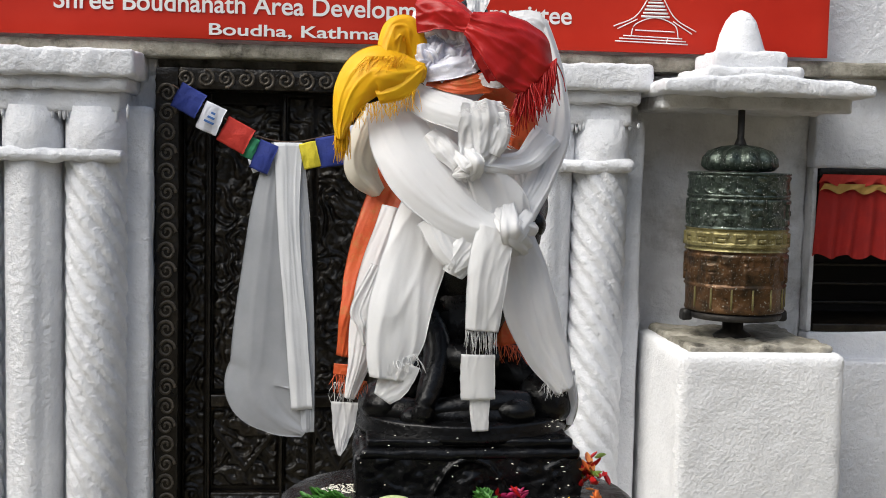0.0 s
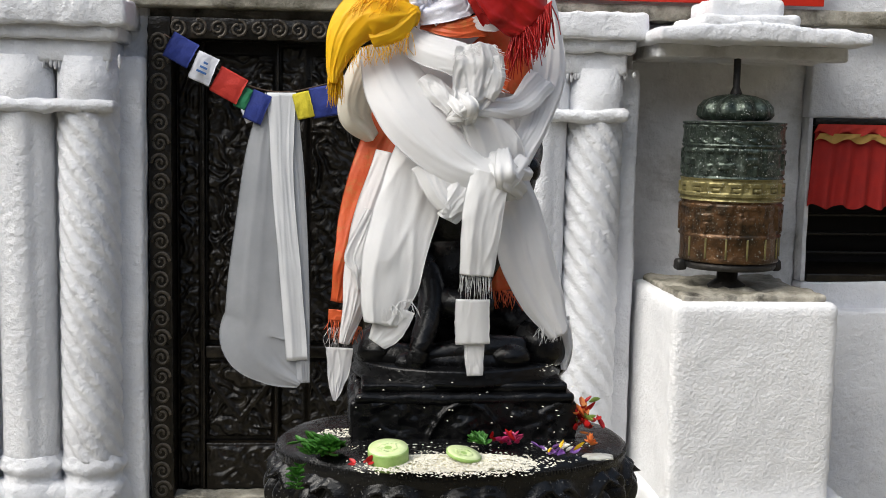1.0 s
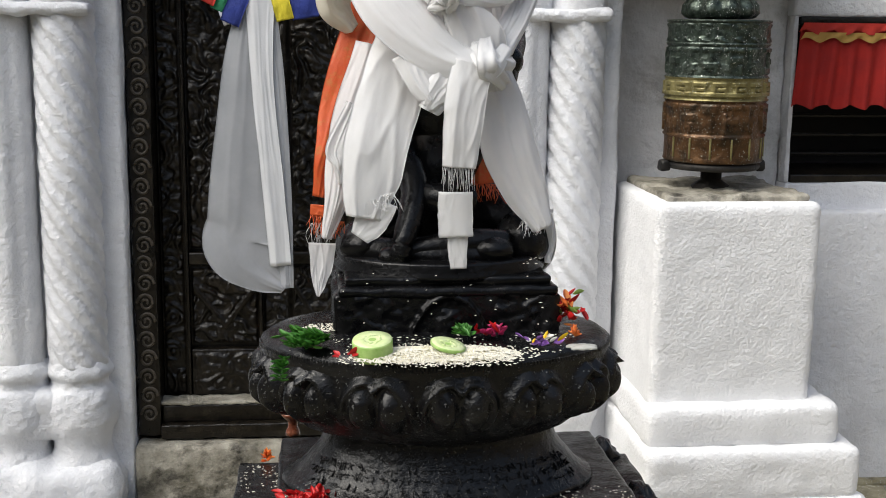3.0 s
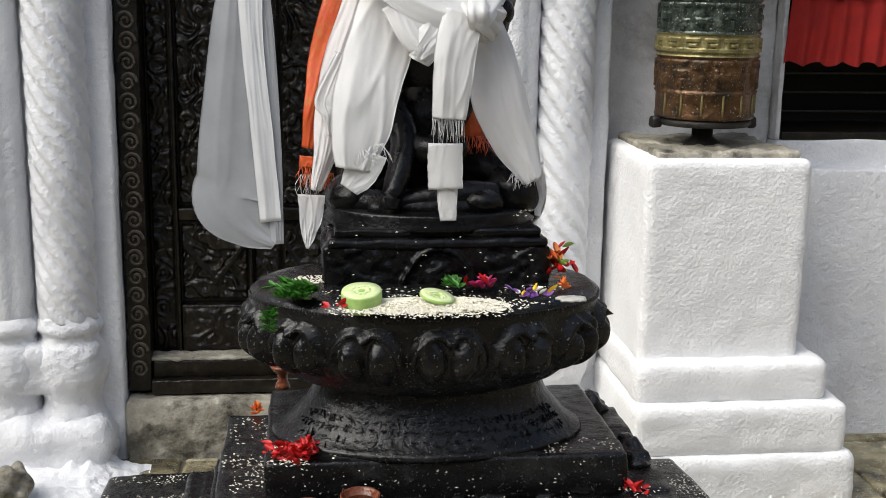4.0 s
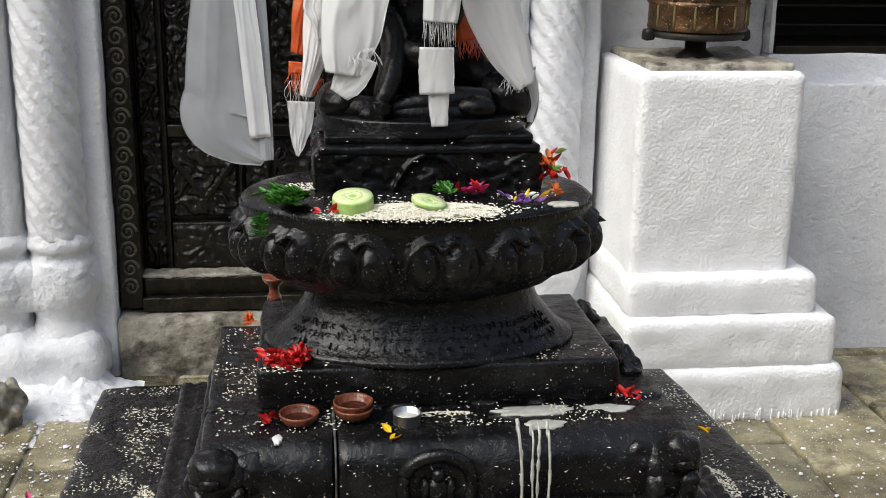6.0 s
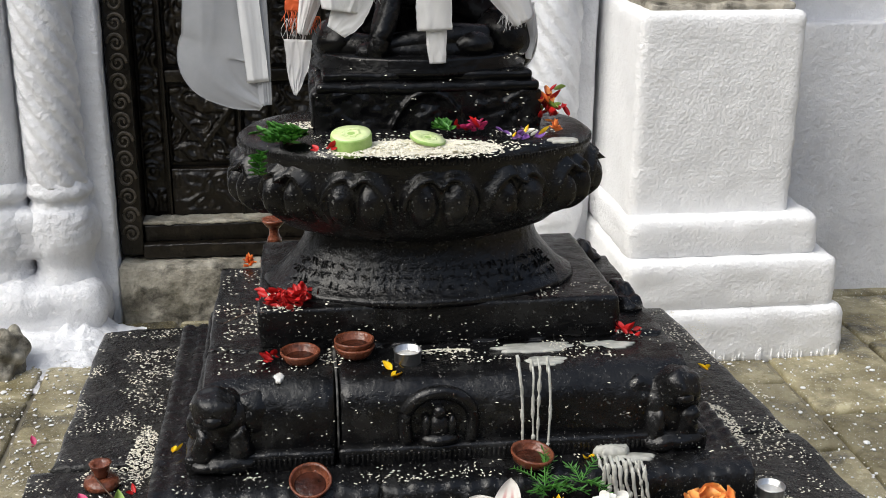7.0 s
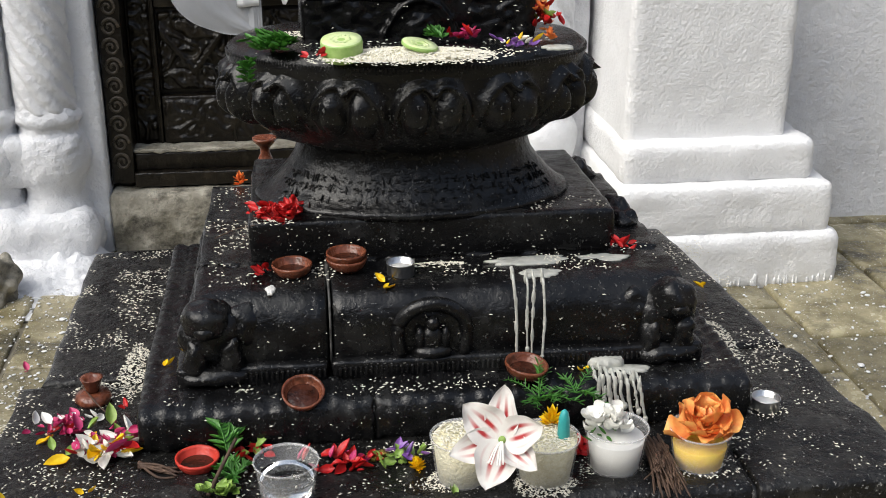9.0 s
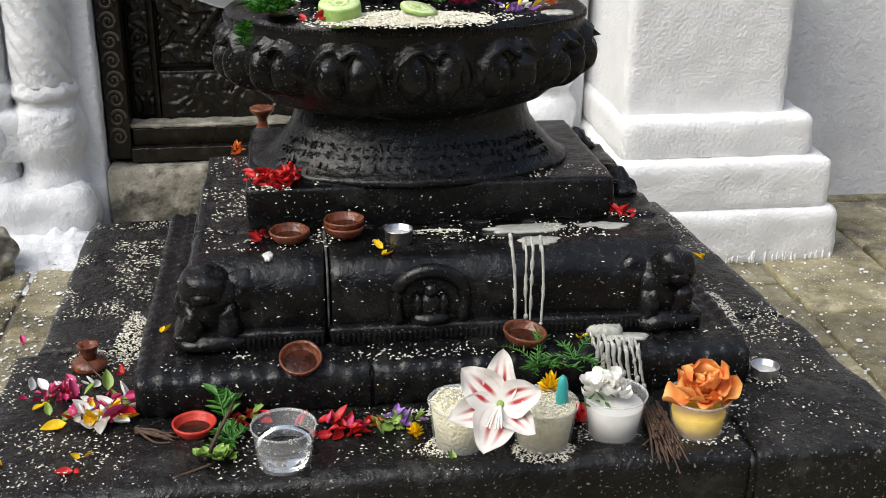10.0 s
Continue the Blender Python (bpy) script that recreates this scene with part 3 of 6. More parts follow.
def carved_panel(x0, x1, z0, z1, y, seed, depth=0.012, nx=70, chevron=False):
    """A panel of interlaced foliage, cut in relief."""
    nz = int(nx * (z1 - z0) / (x1 - x0))
    nz = min(nz, 420)
    V, F = [], []
    cx = 0.5 * (x0 + x1)
    for i in range(nz + 1):
        zz = z0 + (z1 - z0) * i / nz
        for j in range(nx + 1):
            xx = x0 + (x1 - x0) * j / nx
            p = Vector((xx * 1.0 + seed, seed * 0.37, zz))
            w = noise.noise(p * 22) * 1.6
            h = math.sin(70 * xx + 6 * w) * math.sin(62 * zz + 6 * noise.noise(p * 19 + Vector((3, 1, 7))))
            h = (1 if h > 0.12 else 0) * 0.6 + 0.4 * h
            h += 0.3 * noise.noise(p * 90)
            if chevron:
                q = abs((zz - z0) / (z1 - z0) - 0.25 - 0.55 * abs(xx - cx) / (x1 - x0) * 2)
                if q < 0.05:
                    h = 1.3
            e = min(xx - x0, x1 - xx, zz - z0, z1 - zz)
            if e < 0.006:
                h = -0.6
            V.append((xx, y - depth * 0.5 * h, zz))
    r = nx + 1
    for i in range(nz):
        for j in range(nx):
            F.append((i * r + j, i * r + j + 1, (i + 1) * r + j + 1, (i + 1) * r + j))
    return V, F


part("door_leaf", rbox(-0.345, 0.415, 2.90, 2.95, 0.2, 1.33, 0.003, 0.1), WOOD, door)
for xa, xb, s in ((-0.342, -0.285, 1), (0.352, 0.412, 2), (-0.10, -0.035, 3), (0.105, 0.165, 4)):
    part("carved_stile", carved_panel(xa, xb, 0.235, 1.32, 2.885, s, 0.014, 26), WOOD, door)
for xa, xb, s in ((-0.275, -0.108, 5), (0.172, 0.345, 6), (-0.028, 0.10, 9)):
    part("carved_panel", carved_panel(xa, xb, 0.36, 0.56, 2.888, s, 0.016, 60, chevron=True), WOOD, door)
    part("carved_panel", carved_panel(xa, xb, 0.60, 1.30, 2.888, s + 0.5, 0.018, 60), WOOD, door)
for xa, xb in ((-0.282, -0.276), (-0.107, -0.101), (0.166, 0.171), (0.346, 0.351)):
    part("door_bead", rbox(xa, xb, 2.868, 2.91, 0.235, 1.32, 0.002, 0.05), WOOD, door)
part("door_rail", rbox(-0.275, 0.345, 2.872, 2.91, 0.565, 0.595, 0.004, 0.03, 0.002, 30), WOOD, door)
part("door_rail", rbox(-0.275, 0.345, 2.876, 2.91, 0.235, 0.352, 0.004, 0.03, 0.003, 30), WOOD, door)
part("carved_rail", carved_panel(-0.272, 0.342, 0.24, 0.348, 2.872, 12, 0.01, 170), WOOD, door)

# ---- prayer wheel, its box and canopy ----
box = thing("wheel_pedestal", "thickly whitewashed stepped masonry pedestal under the prayer wheel", "pedestal")


part("shaft", rbox(0.762, 1.135, 2.475, 2.86, 0.30, 0.772, 0.02, 0.012, 0.002, 30), WHITE_FRESH, box)
part("step", rbox(0.75, 1.195, 2.435, 2.86, 0.225, 0.325, 0.024, 0.015, 0.004, 20), WHITE_FRESH, box)
part("step", rbox(0.742, 1.235, 2.405, 2.86, 0.112, 0.234, 0.022, 0.015, 0.004, 20), WHITE_FRESH, box)
part("step", rbox(0.735, 1.26, 2.39, 2.86, -0.02, 0.12, 0.024, 0.015, 0.005, 20), WHITE_FRESH, box)
part("top_dirt", rbox(0.79, 1.11, 2.50, 2.84, 0.766, 0.784, 0.006, 0.012, 0.008, 30), GRIMY, box, "dirty unpainted top")

WX, WYY = 0.94, 2.66
wheel = thing("prayer_wheel", "weathered embossed prayer wheel, green bronze above, copper below", "prayer wheel", at=(WX, WYY, 0))


def embossed(r, z0, z1, kind, seed):
    """A drum band with raised letters or key pattern."""
    seg, nz = 220, 34
    V, F = [], []
    for k in range(nz + 1):
        v = k / nz
        for s in range(seg):
            a = s / seg
            h = 0.0
            if 0.1 < v < 0.9:
                if kind == "key":
                    c = (a * 16) % 1.0
                    q = abs(v - 0.28) < 0.09 or abs(v - 0.72) < 0.09 and c < 0.7 or (0.28 < v < 0.72 and (abs(c - 0.1) < 0.07 or abs(c - 0.62) < 0.07)) or (abs(v - 0.5) < 0.07 and 0.25 < c < 0.62)
                    h = 1.0 if q else 0.0
                elif kind == "glyph":
                    cell = int(a * 14)
                    c = (a * 14) % 1.0
                    rr = random.Random(cell * 7 + seed)
                    b = [rr.uniform(0.2, 0.8) for _ in range(4)]
                    q = (0.78 < v and 0.1 < c < 0.9) or (abs(c - b[0]) < 0.09 and v > 0.2) or (abs(v - b[1]) < 0.09 and 0.15 < c < 0.85) or (abs(c - b[2]) < 0.08 and v < b[3])
                    h = 1.0 if q and 0.06 < c < 0.94 else 0.0
                else:
                    h = 0.7 * max(0, math.sin(a * 2 * math.pi * 18 + 4 * math.sin(v * 6))) * max(0, math.sin(v * 9))
            rad = r + 0.005 * h + (0.003 if v < 0.05 or v > 0.95 else 0) + 0.0012 * noise.noise(Vector((math.cos(a * 6.283) * 9, math.sin(a * 6.283) * 9, (z0 + v * (z1 - z0)) * 60)))
            V.append((rad * math.cos(a * 2 * math.pi), rad * math.sin(a * 2 * math.pi), z0 + v * (z1 - z0)))
    for k in range(nz):
        for s in range(seg):
            t = (s + 1) % seg
            F.append((k * seg + s, k * seg + t, (k + 1) * seg + t, (k + 1) * seg + s))
    return V, F


RW = 0.113
part("upper_rim_band", embossed(RW, 1.108, 1.158, "scroll", 1), BRONZE_GREEN, wheel)
part("upper_letter_band", embossed(RW - 0.001, 1.035, 1.108, "glyph", 2), BRONZE_GREEN, wheel, "green embossed band")
part("key_band", embossed(RW + 0.001, 0.985, 1.035, "key", 3), BRASS, wheel, "yellow key-pattern band")
part("lower_letter_band", embossed(RW - 0.001, 0.905, 0.985, "glyph", 5), COPPER, wheel, "brown embossed band")
part("lower_band", lathe([(RW - 0.002, 0.846), (RW, 0.85), (RW - 0.002, 0.856), (RW - 0.002, 0.9), (RW + 0.002, 0.905)], 80), COPPER, wheel, "plain copper band")
for k in range(7):
    a = radians(200 + k * 24)
    part("rivet_strap", rbox(-0.002, 0.002, -0.002, 0.002, 0.856, 0.902, 0.001, 0.02), BRASS, wheel, m=pose((RW - 0.001) * math.cos(a), (RW - 0.001) * math.sin(a), 0))
part("top_plate", lathe([(0.02, 1.156), (RW + 0.003, 1.156), (RW + 0.003, 1.161), (0.02, 1.163)], 80), BRONZE_GREEN, wheel)


def dome_fn(r, z, a, k):
    return r * (0.95 + 0.14 * abs(math.sin(5 * a))), z + 0.004 * abs(math.sin(5 * a))


part("dome", lathe([(0.072, 1.163), (0.08, 1.172), (0.078, 1.19), (0.066, 1.206), (0.04, 1.216), (0.014, 1.22)], 72, fn=dome_fn), BRONZE_GREEN, wheel, "lobed metal dome")
part("spindle", lathe([(0.012, 1.21), (0.014, 1.225), (0.008, 1.24), (0.008, 1.33)], 16), IRON, wheel)
part("base_bar", lathe([(0.04, 0.826), (0.104, 0.828), (0.108, 0.834), (0.106, 0.845), (0.05, 0.847)], 48), IRON, wheel, "black iron base ring")
for side in (-1, 1):
    part("base_lug", rbox(side * 0.112 - 0.012, side * 0.112 + 0.012, -0.018, 0.018, 0.82, 0.846, 0.007, 0.006, 0.002, 60), IRON, wheel, "black iron lug")
part("foot", lathe([(0.05, 0.772), (0.045, 0.785), (0.024, 0.8), (0.024, 0.825)], 24), IRON, wheel)

canopy = thing("wheel_canopy", "whitewashed stupa-shaped plaster canopy over the prayer wheel", "canopy")
part("roof_slab", rbox(0.728, 1.215, 2.56, 2.9, 1.332, 1.362, 0.012, 0.012, 0.005, 22, fn=lambda q, n: Vector((q.x, q.y, q.z + 0.018 * max(0, 1 - abs(q.x - 0.95) / 0.24) * (1 if q.z > 1.345 else 0)))), WHITE, canopy)
part("lintel", rbox(0.75, 1.19, 2.64, 2.9, 1.303, 1.336, 0.006, 0.015, 0.006, 22), PLASTER, canopy, "grimy underside beam")
part("tier", rbox(0.825, 1.05, 2.57, 2.80, 1.36, 1.395, 0.012, 0.012, 0.005, 24), WHITE, canopy)
part("tier", rbox(0.855, 1.02, 2.60, 2.77, 1.39, 1.432, 0.012, 0.012, 0.005, 24), WHITE, canopy)
part("finial", lathe([(0.058, 1.42), (0.055, 1.44), (0.046, 1.475), (0.034, 1.505), (0.02, 1.523), (0.004, 1.53)], 32, at=(0.937, 2.685, 0), fn=lambda r, z, a, k: (r * (1 + 0.06 * noise.noise(Vector((a, z * 20, 3)))), z)), WHITE, canopy)

# ---- window ----
window = thing("window_1", "dark open window niche with a short red curtain", "window", kind="structure")
# near-black panel in place of the unlit room's shade behind the curtain
part("reveal", rbox(1.2, 1.76, 3.12, 3.2, 0.74, 1.2, 0.004, 0.2), INTERIOR_SHADE, window)
part("window_reveal", rbox(1.2, 1.212, 2.862, 3.12, 0.765, 1.176, 0.003, 0.05, 0.002, 30), PLASTER, window)
for a in ((1.72, 1.75, 2.862, 3.12, 0.765, 1.176), (1.217, 1.72, 2.862, 3.12, 1.155, 1.176), (1.217, 1.72, 2.862, 3.12, 0.765, 0.785)):
    part("window_frame", rbox(*a, 0.003, 0.05, 0.001, 30), WOOD, window)
for k in range(5):
    part("window_bar", rbox(1.23, 1.72, 2.99, 3.0, 0.82 + 0.05 * k, 0.828 + 0.05 * k, 0.002, 0.2), WOOD, window)


def curtain_geo(x0, x1, z0, z1, y, folds=11, amp=0.01, sag=0.0):
    nx, nz = 110, 20
    V, F = [], []
    for side in (0, 1):
        for i in range(nz + 1):
            v = i / nz
            for j in range(nx + 1):
                u = j / nx
                V.append((x0 + (x1 - x0) * u + (1 - v) * -0.012 * (1 - u), y + side * 0.002 + amp * (0.35 + 0.65 * (1 - v)) * math.sin(u * folds * 6.283 + 2 * noise.noise(Vector((u * 5, v, 1)))), z0 + (z1 - z0) * v - sag * u * (1 - v) + 0.006 * (1 - v) * math.sin(u * 50)))
    r = nx + 1
    tot = r * (nz + 1)
    for i in range(nz):
        for j in range(nx):
            a = i * r + j
            F.append((a, a + 1, a + 1 + r, a + r))
            F.append((a + r + tot, a + 1 + r + tot, a + 1 + tot, a + tot))
    return V, F


curtain = thing("curtain", "short pleated red cotton curtain with an ochre band", "curtain")
part("cloth", curtain_geo(1.215, 1.74, 0.955, 1.15, 2.852), CURTAIN, curtain)
part("trim", curtain_geo(1.222, 1.74, 1.118, 1.137, 2.842, amp=0.004), CURTAIN_TRIM, curtain, "ochre band")
part("heading", curtain_geo(1.218, 1.74, 1.137, 1.16, 2.842, amp=0.004), FLAG_RED, curtain)

# ---- banner ----
banner = thing("banner", "red printed vinyl banner with white lettering over the door", "banner")
part("sheet", rbox(-1.6, 1.19, 2.788, 2.794, 1.438, 1.80, 0.001, 0.03, 0.0012, 3), BANNER, banner)


def lettering(text, size, x, x1, z, bold=0.0012):
    cu = bpy.data.curves.new("lettering", "FONT")
    cu.body, cu.size, cu.offset, cu.extrude = text, size, bold, 0.0003
    ob = bpy.data.objects.new("lettering", cu)
    scene.collection.objects.link(ob)
    bpy.context.view_layer.update()
    me = bpy.data.meshes.new_from_object(ob.evaluated_get(bpy.context.evaluated_depsgraph_get()))
    bpy.data.objects.remove(ob)
    me.materials.clear()
    me.materials.append(LETTER)
    out = new("lettering", me)
    out.parent = banner
    xs = [v.co.x for v in me.vertices]
    k = (x1 - x) / (max(xs) - min(xs))
    out.matrix_local = pose(x, 2.7862, z, 90, 0, 0) @ Matrix.Diagonal((k, 1, 1, 1)) @ pose(-min(xs), 0, 0)
    return out


lettering("Shree Boudhanath Area Development Committee", 0.058, -0.62, 0.565, 1.498, 0.0008)
lettering("Boudha, Kathmandu", 0.037, -0.274, 0.202, 1.448, 0.0006)


def stroke(pts, w=0.0014):
    return tube(pts, w, 5, max(6, 4 * len(pts)))


def emblem(cx, z0, s):
    """The line drawing of a domed stupa beside the lettering."""
    g = [stroke([(cx - 1.0 * s, 0, z0), (cx + 0.85 * s, 0, z0 - 0.04 * s)]), stroke([(cx - 0.8 * s, 0, z0 + 0.14 * s), (cx + 0.7 * s, 0, z0 + 0.1 * s)]),
         stroke([(cx - 0.6 * s, 0, z0 + 0.14 * s), (cx - 0.5 * s, 0, z0 + 0.42 * s), (cx, 0, z0 + 0.6 * s), (cx + 0.5 * s, 0, z0 + 0.42 * s), (cx + 0.6 * s, 0, z0 + 0.1 * s)]),
         stroke([(cx - 1.05 * s, 0, z0 + 0.36 * s), (cx - 0.5 * s, 0, z0 + 0.62 * s), (cx - 0.15 * s, 0, z0 + 1.15 * s)]), stroke([(cx - 0.95 * s, 0, z0 + 0.3 * s), (cx - 0.45 * s, 0, z0 + 0.55 * s)]), stroke([(cx + 0.95 * s, 0, z0 + 0.22 * s), (cx + 0.45 * s, 0, z0 + 0.52 * s)]), stroke([(cx - 0.9 * s, 0, z0 + 0.07 * s), (cx + 0.8 * s, 0, z0 + 0.03 * s)]), stroke([(cx - 0.5 * s, 0, z0 + 0.28 * s), (cx + 0.5 * s, 0, z0 + 0.26 * s)]), stroke([(cx + 0.3 * s, 0, z0 - 0.02 * s), (cx + 0.34 * s, 0, z0 + 0.12 * s)]),
         stroke([(cx + 1.05 * s, 0, z0 + 0.28 * s), (cx + 0.5 * s, 0, z0 + 0.6 * s), (cx + 0.15 * s, 0, z0 + 1.15 * s)])]
    for k in range(8):
        h = 0.36 - 0.042 * k
        zz = z0 + (0.62 + 0.085 * k) * s
        g.append(stroke([(cx - h * s, 0, zz), (cx + h * s, 0, zz)], 0.0026))
    return join(*g)


part("emblem", moved(emblem(0.765, 1.463, 0.095), pose(0, 2.7855, 0) @ Matrix.Diagonal((1, 0.3, 1, 1))), LETTER, banner, "white stupa line drawing")

# ---- stone base ----
base = thing("stone_base", "stepped black stone base, oily and strewn with rice", "base")


def slab_edge(q, n):
    """The slab's long side runs slightly out of square."""
    k = max(0.0, (q.x - 0.53) / 0.16)
    return Vector((q.x + k * (0.002 - 0.085 * (q.y - 1.42)), q.y, q.z))


part("slab", rbox(-0.29, 0.69, 1.42, 1.87, -0.02, 0.35, (0.016, 0.004, 0.016), 0.02, 0.005, 10, fn=slab_edge), STONE_WORN, base)
part("slab", rbox(-0.312, 0.516, 1.094, 1.419, -0.02, 0.349, (0.005, 0.016, 0.016), 0.02, 0.006, 10), STONE_WORN, base)
part("slab", rbox(0.5175, 0.69, 1.09, 1.419, -0.02, 0.3495, (0.005, 0.014, 0.014), 0.02, 0.006, 10, fn=slab_edge), STONE_WORN, base)


def scaled_relief(q, n):
    """Overlapping scale carving on the lower step."""
    h = 0.0048 * abs(math.sin(q.x * 150)) * abs(math.sin(q.z * 130 + q.y * 130 + (math.pi / 2 if int(q.x * 150 / math.pi) % 2 else 0)))
    return q + n * h


part("lower_step", rbox(-0.148, 0.1165, 1.235, 1.76, 0.345, 0.402, (0.004, 0.022, 0.022), 0.006, 0.003, 14, fn=scaled_relief), STONE, base)
part("lower_step", rbox(0.117, 0.562, 1.235, 1.76, 0.345, 0.402, (0.004, 0.022, 0.022), 0.006, 0.003, 14, fn=scaled_relief), STONE, base)


def bullnose(q, n):
    return Vector((q.x, q.y + 0.012 * max(0.0, (q.z - 0.47) / 0.035) * (1 if q.y < 1.4 else 0), q.z))


part("block", rbox(-0.085, 0.071, 1.30, 1.74, 0.40, 0.503, (0.004, 0.03, 0.03), 0.01, 0.004, 18, fn=bullnose), STONE, base)
part("block", rbox(0.0725, 0.50, 1.30, 1.74, 0.40, 0.503, (0.004, 0.03, 0.03), 0.01, 0.004, 18, fn=bullnose), STONE, base)
part("block_foot", rbox(-0.105, 0.068, 1.288, 1.75, 0.398, 0.425, 0.006, 0.01, 0.003, 24), STONE, base)
part("block_foot", rbox(0.071, 0.518, 1.288, 1.75, 0.398, 0.425, 0.006, 0.01, 0.003, 24), STONE, base)
part("upper_plinth", rbox(-0.02, 0.437, 1.42, 1.69, 0.498, 0.552, 0.006, 0.012, 0.0025, 20), STONE, base)
part("joint_mortar", rbox(0.0702, 0.0738, 1.3015, 1.73, 0.405, 0.5022, (0.0005, 0.03, 0.03), 0.01, 0.004, 18, fn=bullnose), MORTAR, base, "pale joint")
part("joint_mortar", rbox(0.1145, 0.119, 1.2375, 1.75, 0.35, 0.4005, (0.0005, 0.022, 0.022), 0.01, 0.003, 14), STONE_WORN, base)
part("joint_mortar", rbox(0.512, 0.521, 1.0925, 1.41, 0.0, 0.3445, (0.0005, 0.016, 0.016), 0.02, 0.006, 10), STONE_WORN, base)


def lion(cx, face):
    """A lion so worn that only its masses are left."""
    g = [blob((cx, 1.322, 0.455), 0.042, 0.036, 0.044, 40, 28, amp=0.006, freq=48), blob((cx - face * 0.006, 1.303, 0.48), 0.028, 0.026, 0.024, 36, 24, amp=0.005, freq=60),
         blob((cx - 0.02, 1.298, 0.432), 0.014, 0.016, 0.03, 24, 16, amp=0.005, freq=90), blob((cx + 0.02, 1.298, 0.432), 0.014, 0.016, 0.03, 24, 16, amp=0.005, freq=90),
         blob((cx, 1.296, 0.414), 0.042, 0.02, 0.013, 26, 14, amp=0.005, freq=80), blob((cx + face * 0.035, 1.322, 0.466), 0.03, 0.026, 0.03, 30, 20, amp=0.006, freq=55), blob((cx - face * 0.008, 1.283, 0.473), 0.012, 0.01, 0.009, 16, 10)]
    return join(*g)


part("corner_lion", lion(-0.062, 1), STONE, base, "worn carved lion")
part("corner_lion", lion(0.474, -1), STONE, base, "worn carved lion")
part("corner_lion", blob((0.455, 1.715, 0.5), 0.03, 0.03, 0.03, 30, 20, amp=0.01, freq=70), STONE, base)
part("corner_lion", blob((0.472, 1.53, 0.5), 0.022, 0.05, 0.024, 30, 20, amp=0.01, freq=70), STONE, base)

arch_pts = [(0.152, 1.294, 0.425), (0.15, 1.294, 0.46), (0.165, 1.292, 0.482), (0.19, 1.291, 0.49), (0.215, 1.292, 0.482), (0.23, 1.294, 0.46), (0.228, 1.294, 0.425)]
part("niche_arch", moved(tube(arch_pts, 0.0085, 10, 40), pose(0, 0.005, 0)), STONE, base)
part("niche_figure", join(blob((0.19, 1.297, 0.445), 0.014, 0.01, 0.018), blob((0.19, 1.293, 0.466), 0.008, 0.008, 0.009), blob((0.19, 1.295, 0.43), 0.024, 0.012, 0.009), blob((0.205, 1.295, 0.447), 0.006, 0.007, 0.014), blob((0.175, 1.295, 0.447), 0.006, 0.007, 0.014)), STONE, base)
notch = []
for k in range(103):
    x = -0.1 + k * 0.006
    if abs(x - 0.07) > 0.006:
        notch.append(rbox(x, x + 0.0032, 1.2855, 1.289, 0.408, 0.419, 0.001, 0.02))
part("notched_band", join(*notch), STONE, base)["kind"] = "stuff"

# ---- lotus pedestal ----
LX, LY, OV = 0.1835, 1.492, 0.66
pedestal = thing("lotus_pedestal", "oval black stone lotus pedestal carved with a ring of double petals", "pedestal", at=(LX, LY, 0))
pedestal.scale = (1.006, 0.962, 1.0)
foot_prof = [(0.203, 0.548), (0.206, 0.553), (0.203, 0.558), (0.196, 0.56), (0.18, 0.575), (0.165, 0.592), (0.155, 0.606), (0.15, 0.62), (0.15, 0.64)]
part("foot", lathe(foot_prof, 96, 1.0, 0.62, fn=lambda r, z, a, k: (r * (1 + 0.004 * noise.noise(Vector((math.cos(a) * 6, math.sin(a) * 6, z * 30)))), z), at=(0.01, 0.045, 0)), STONE, pedestal, "flaring foot cut with an inscription")
bowl_prof = [(0.12, 0.636), (0.145, 0.639), (0.178, 0.65), (0.204, 0.67), (0.217, 0.692), (0.222, 0.712), (0.222, 0.732), (0.221, 0.746), (0.2175, 0.756), (0.208, 0.763), (0.19, 0.7655), (0.1, 0.765), (0.02, 0.765)]
part("bowl", lathe(bowl_prof, 128, 1.0, OV, fn=lambda r, z, a, k: (r * (0.965 if z < 0.742 else 1.0) * (1 + 0.008 * noise.noise(Vector((math.cos(a) * 5, math.sin(a) * 5, z * 25)))), z)), STONE, pedestal)


def bowl_radius(z):
    for (r0, z0), (r1, z1) in zip(bowl_prof, bowl_prof[1:]):
        if z0 <= z <= z1 and z1 > z0:
            return r0 + (r1 - r0) * (z - z0) / (z1 - z0)
    return bowl_prof[0][0]


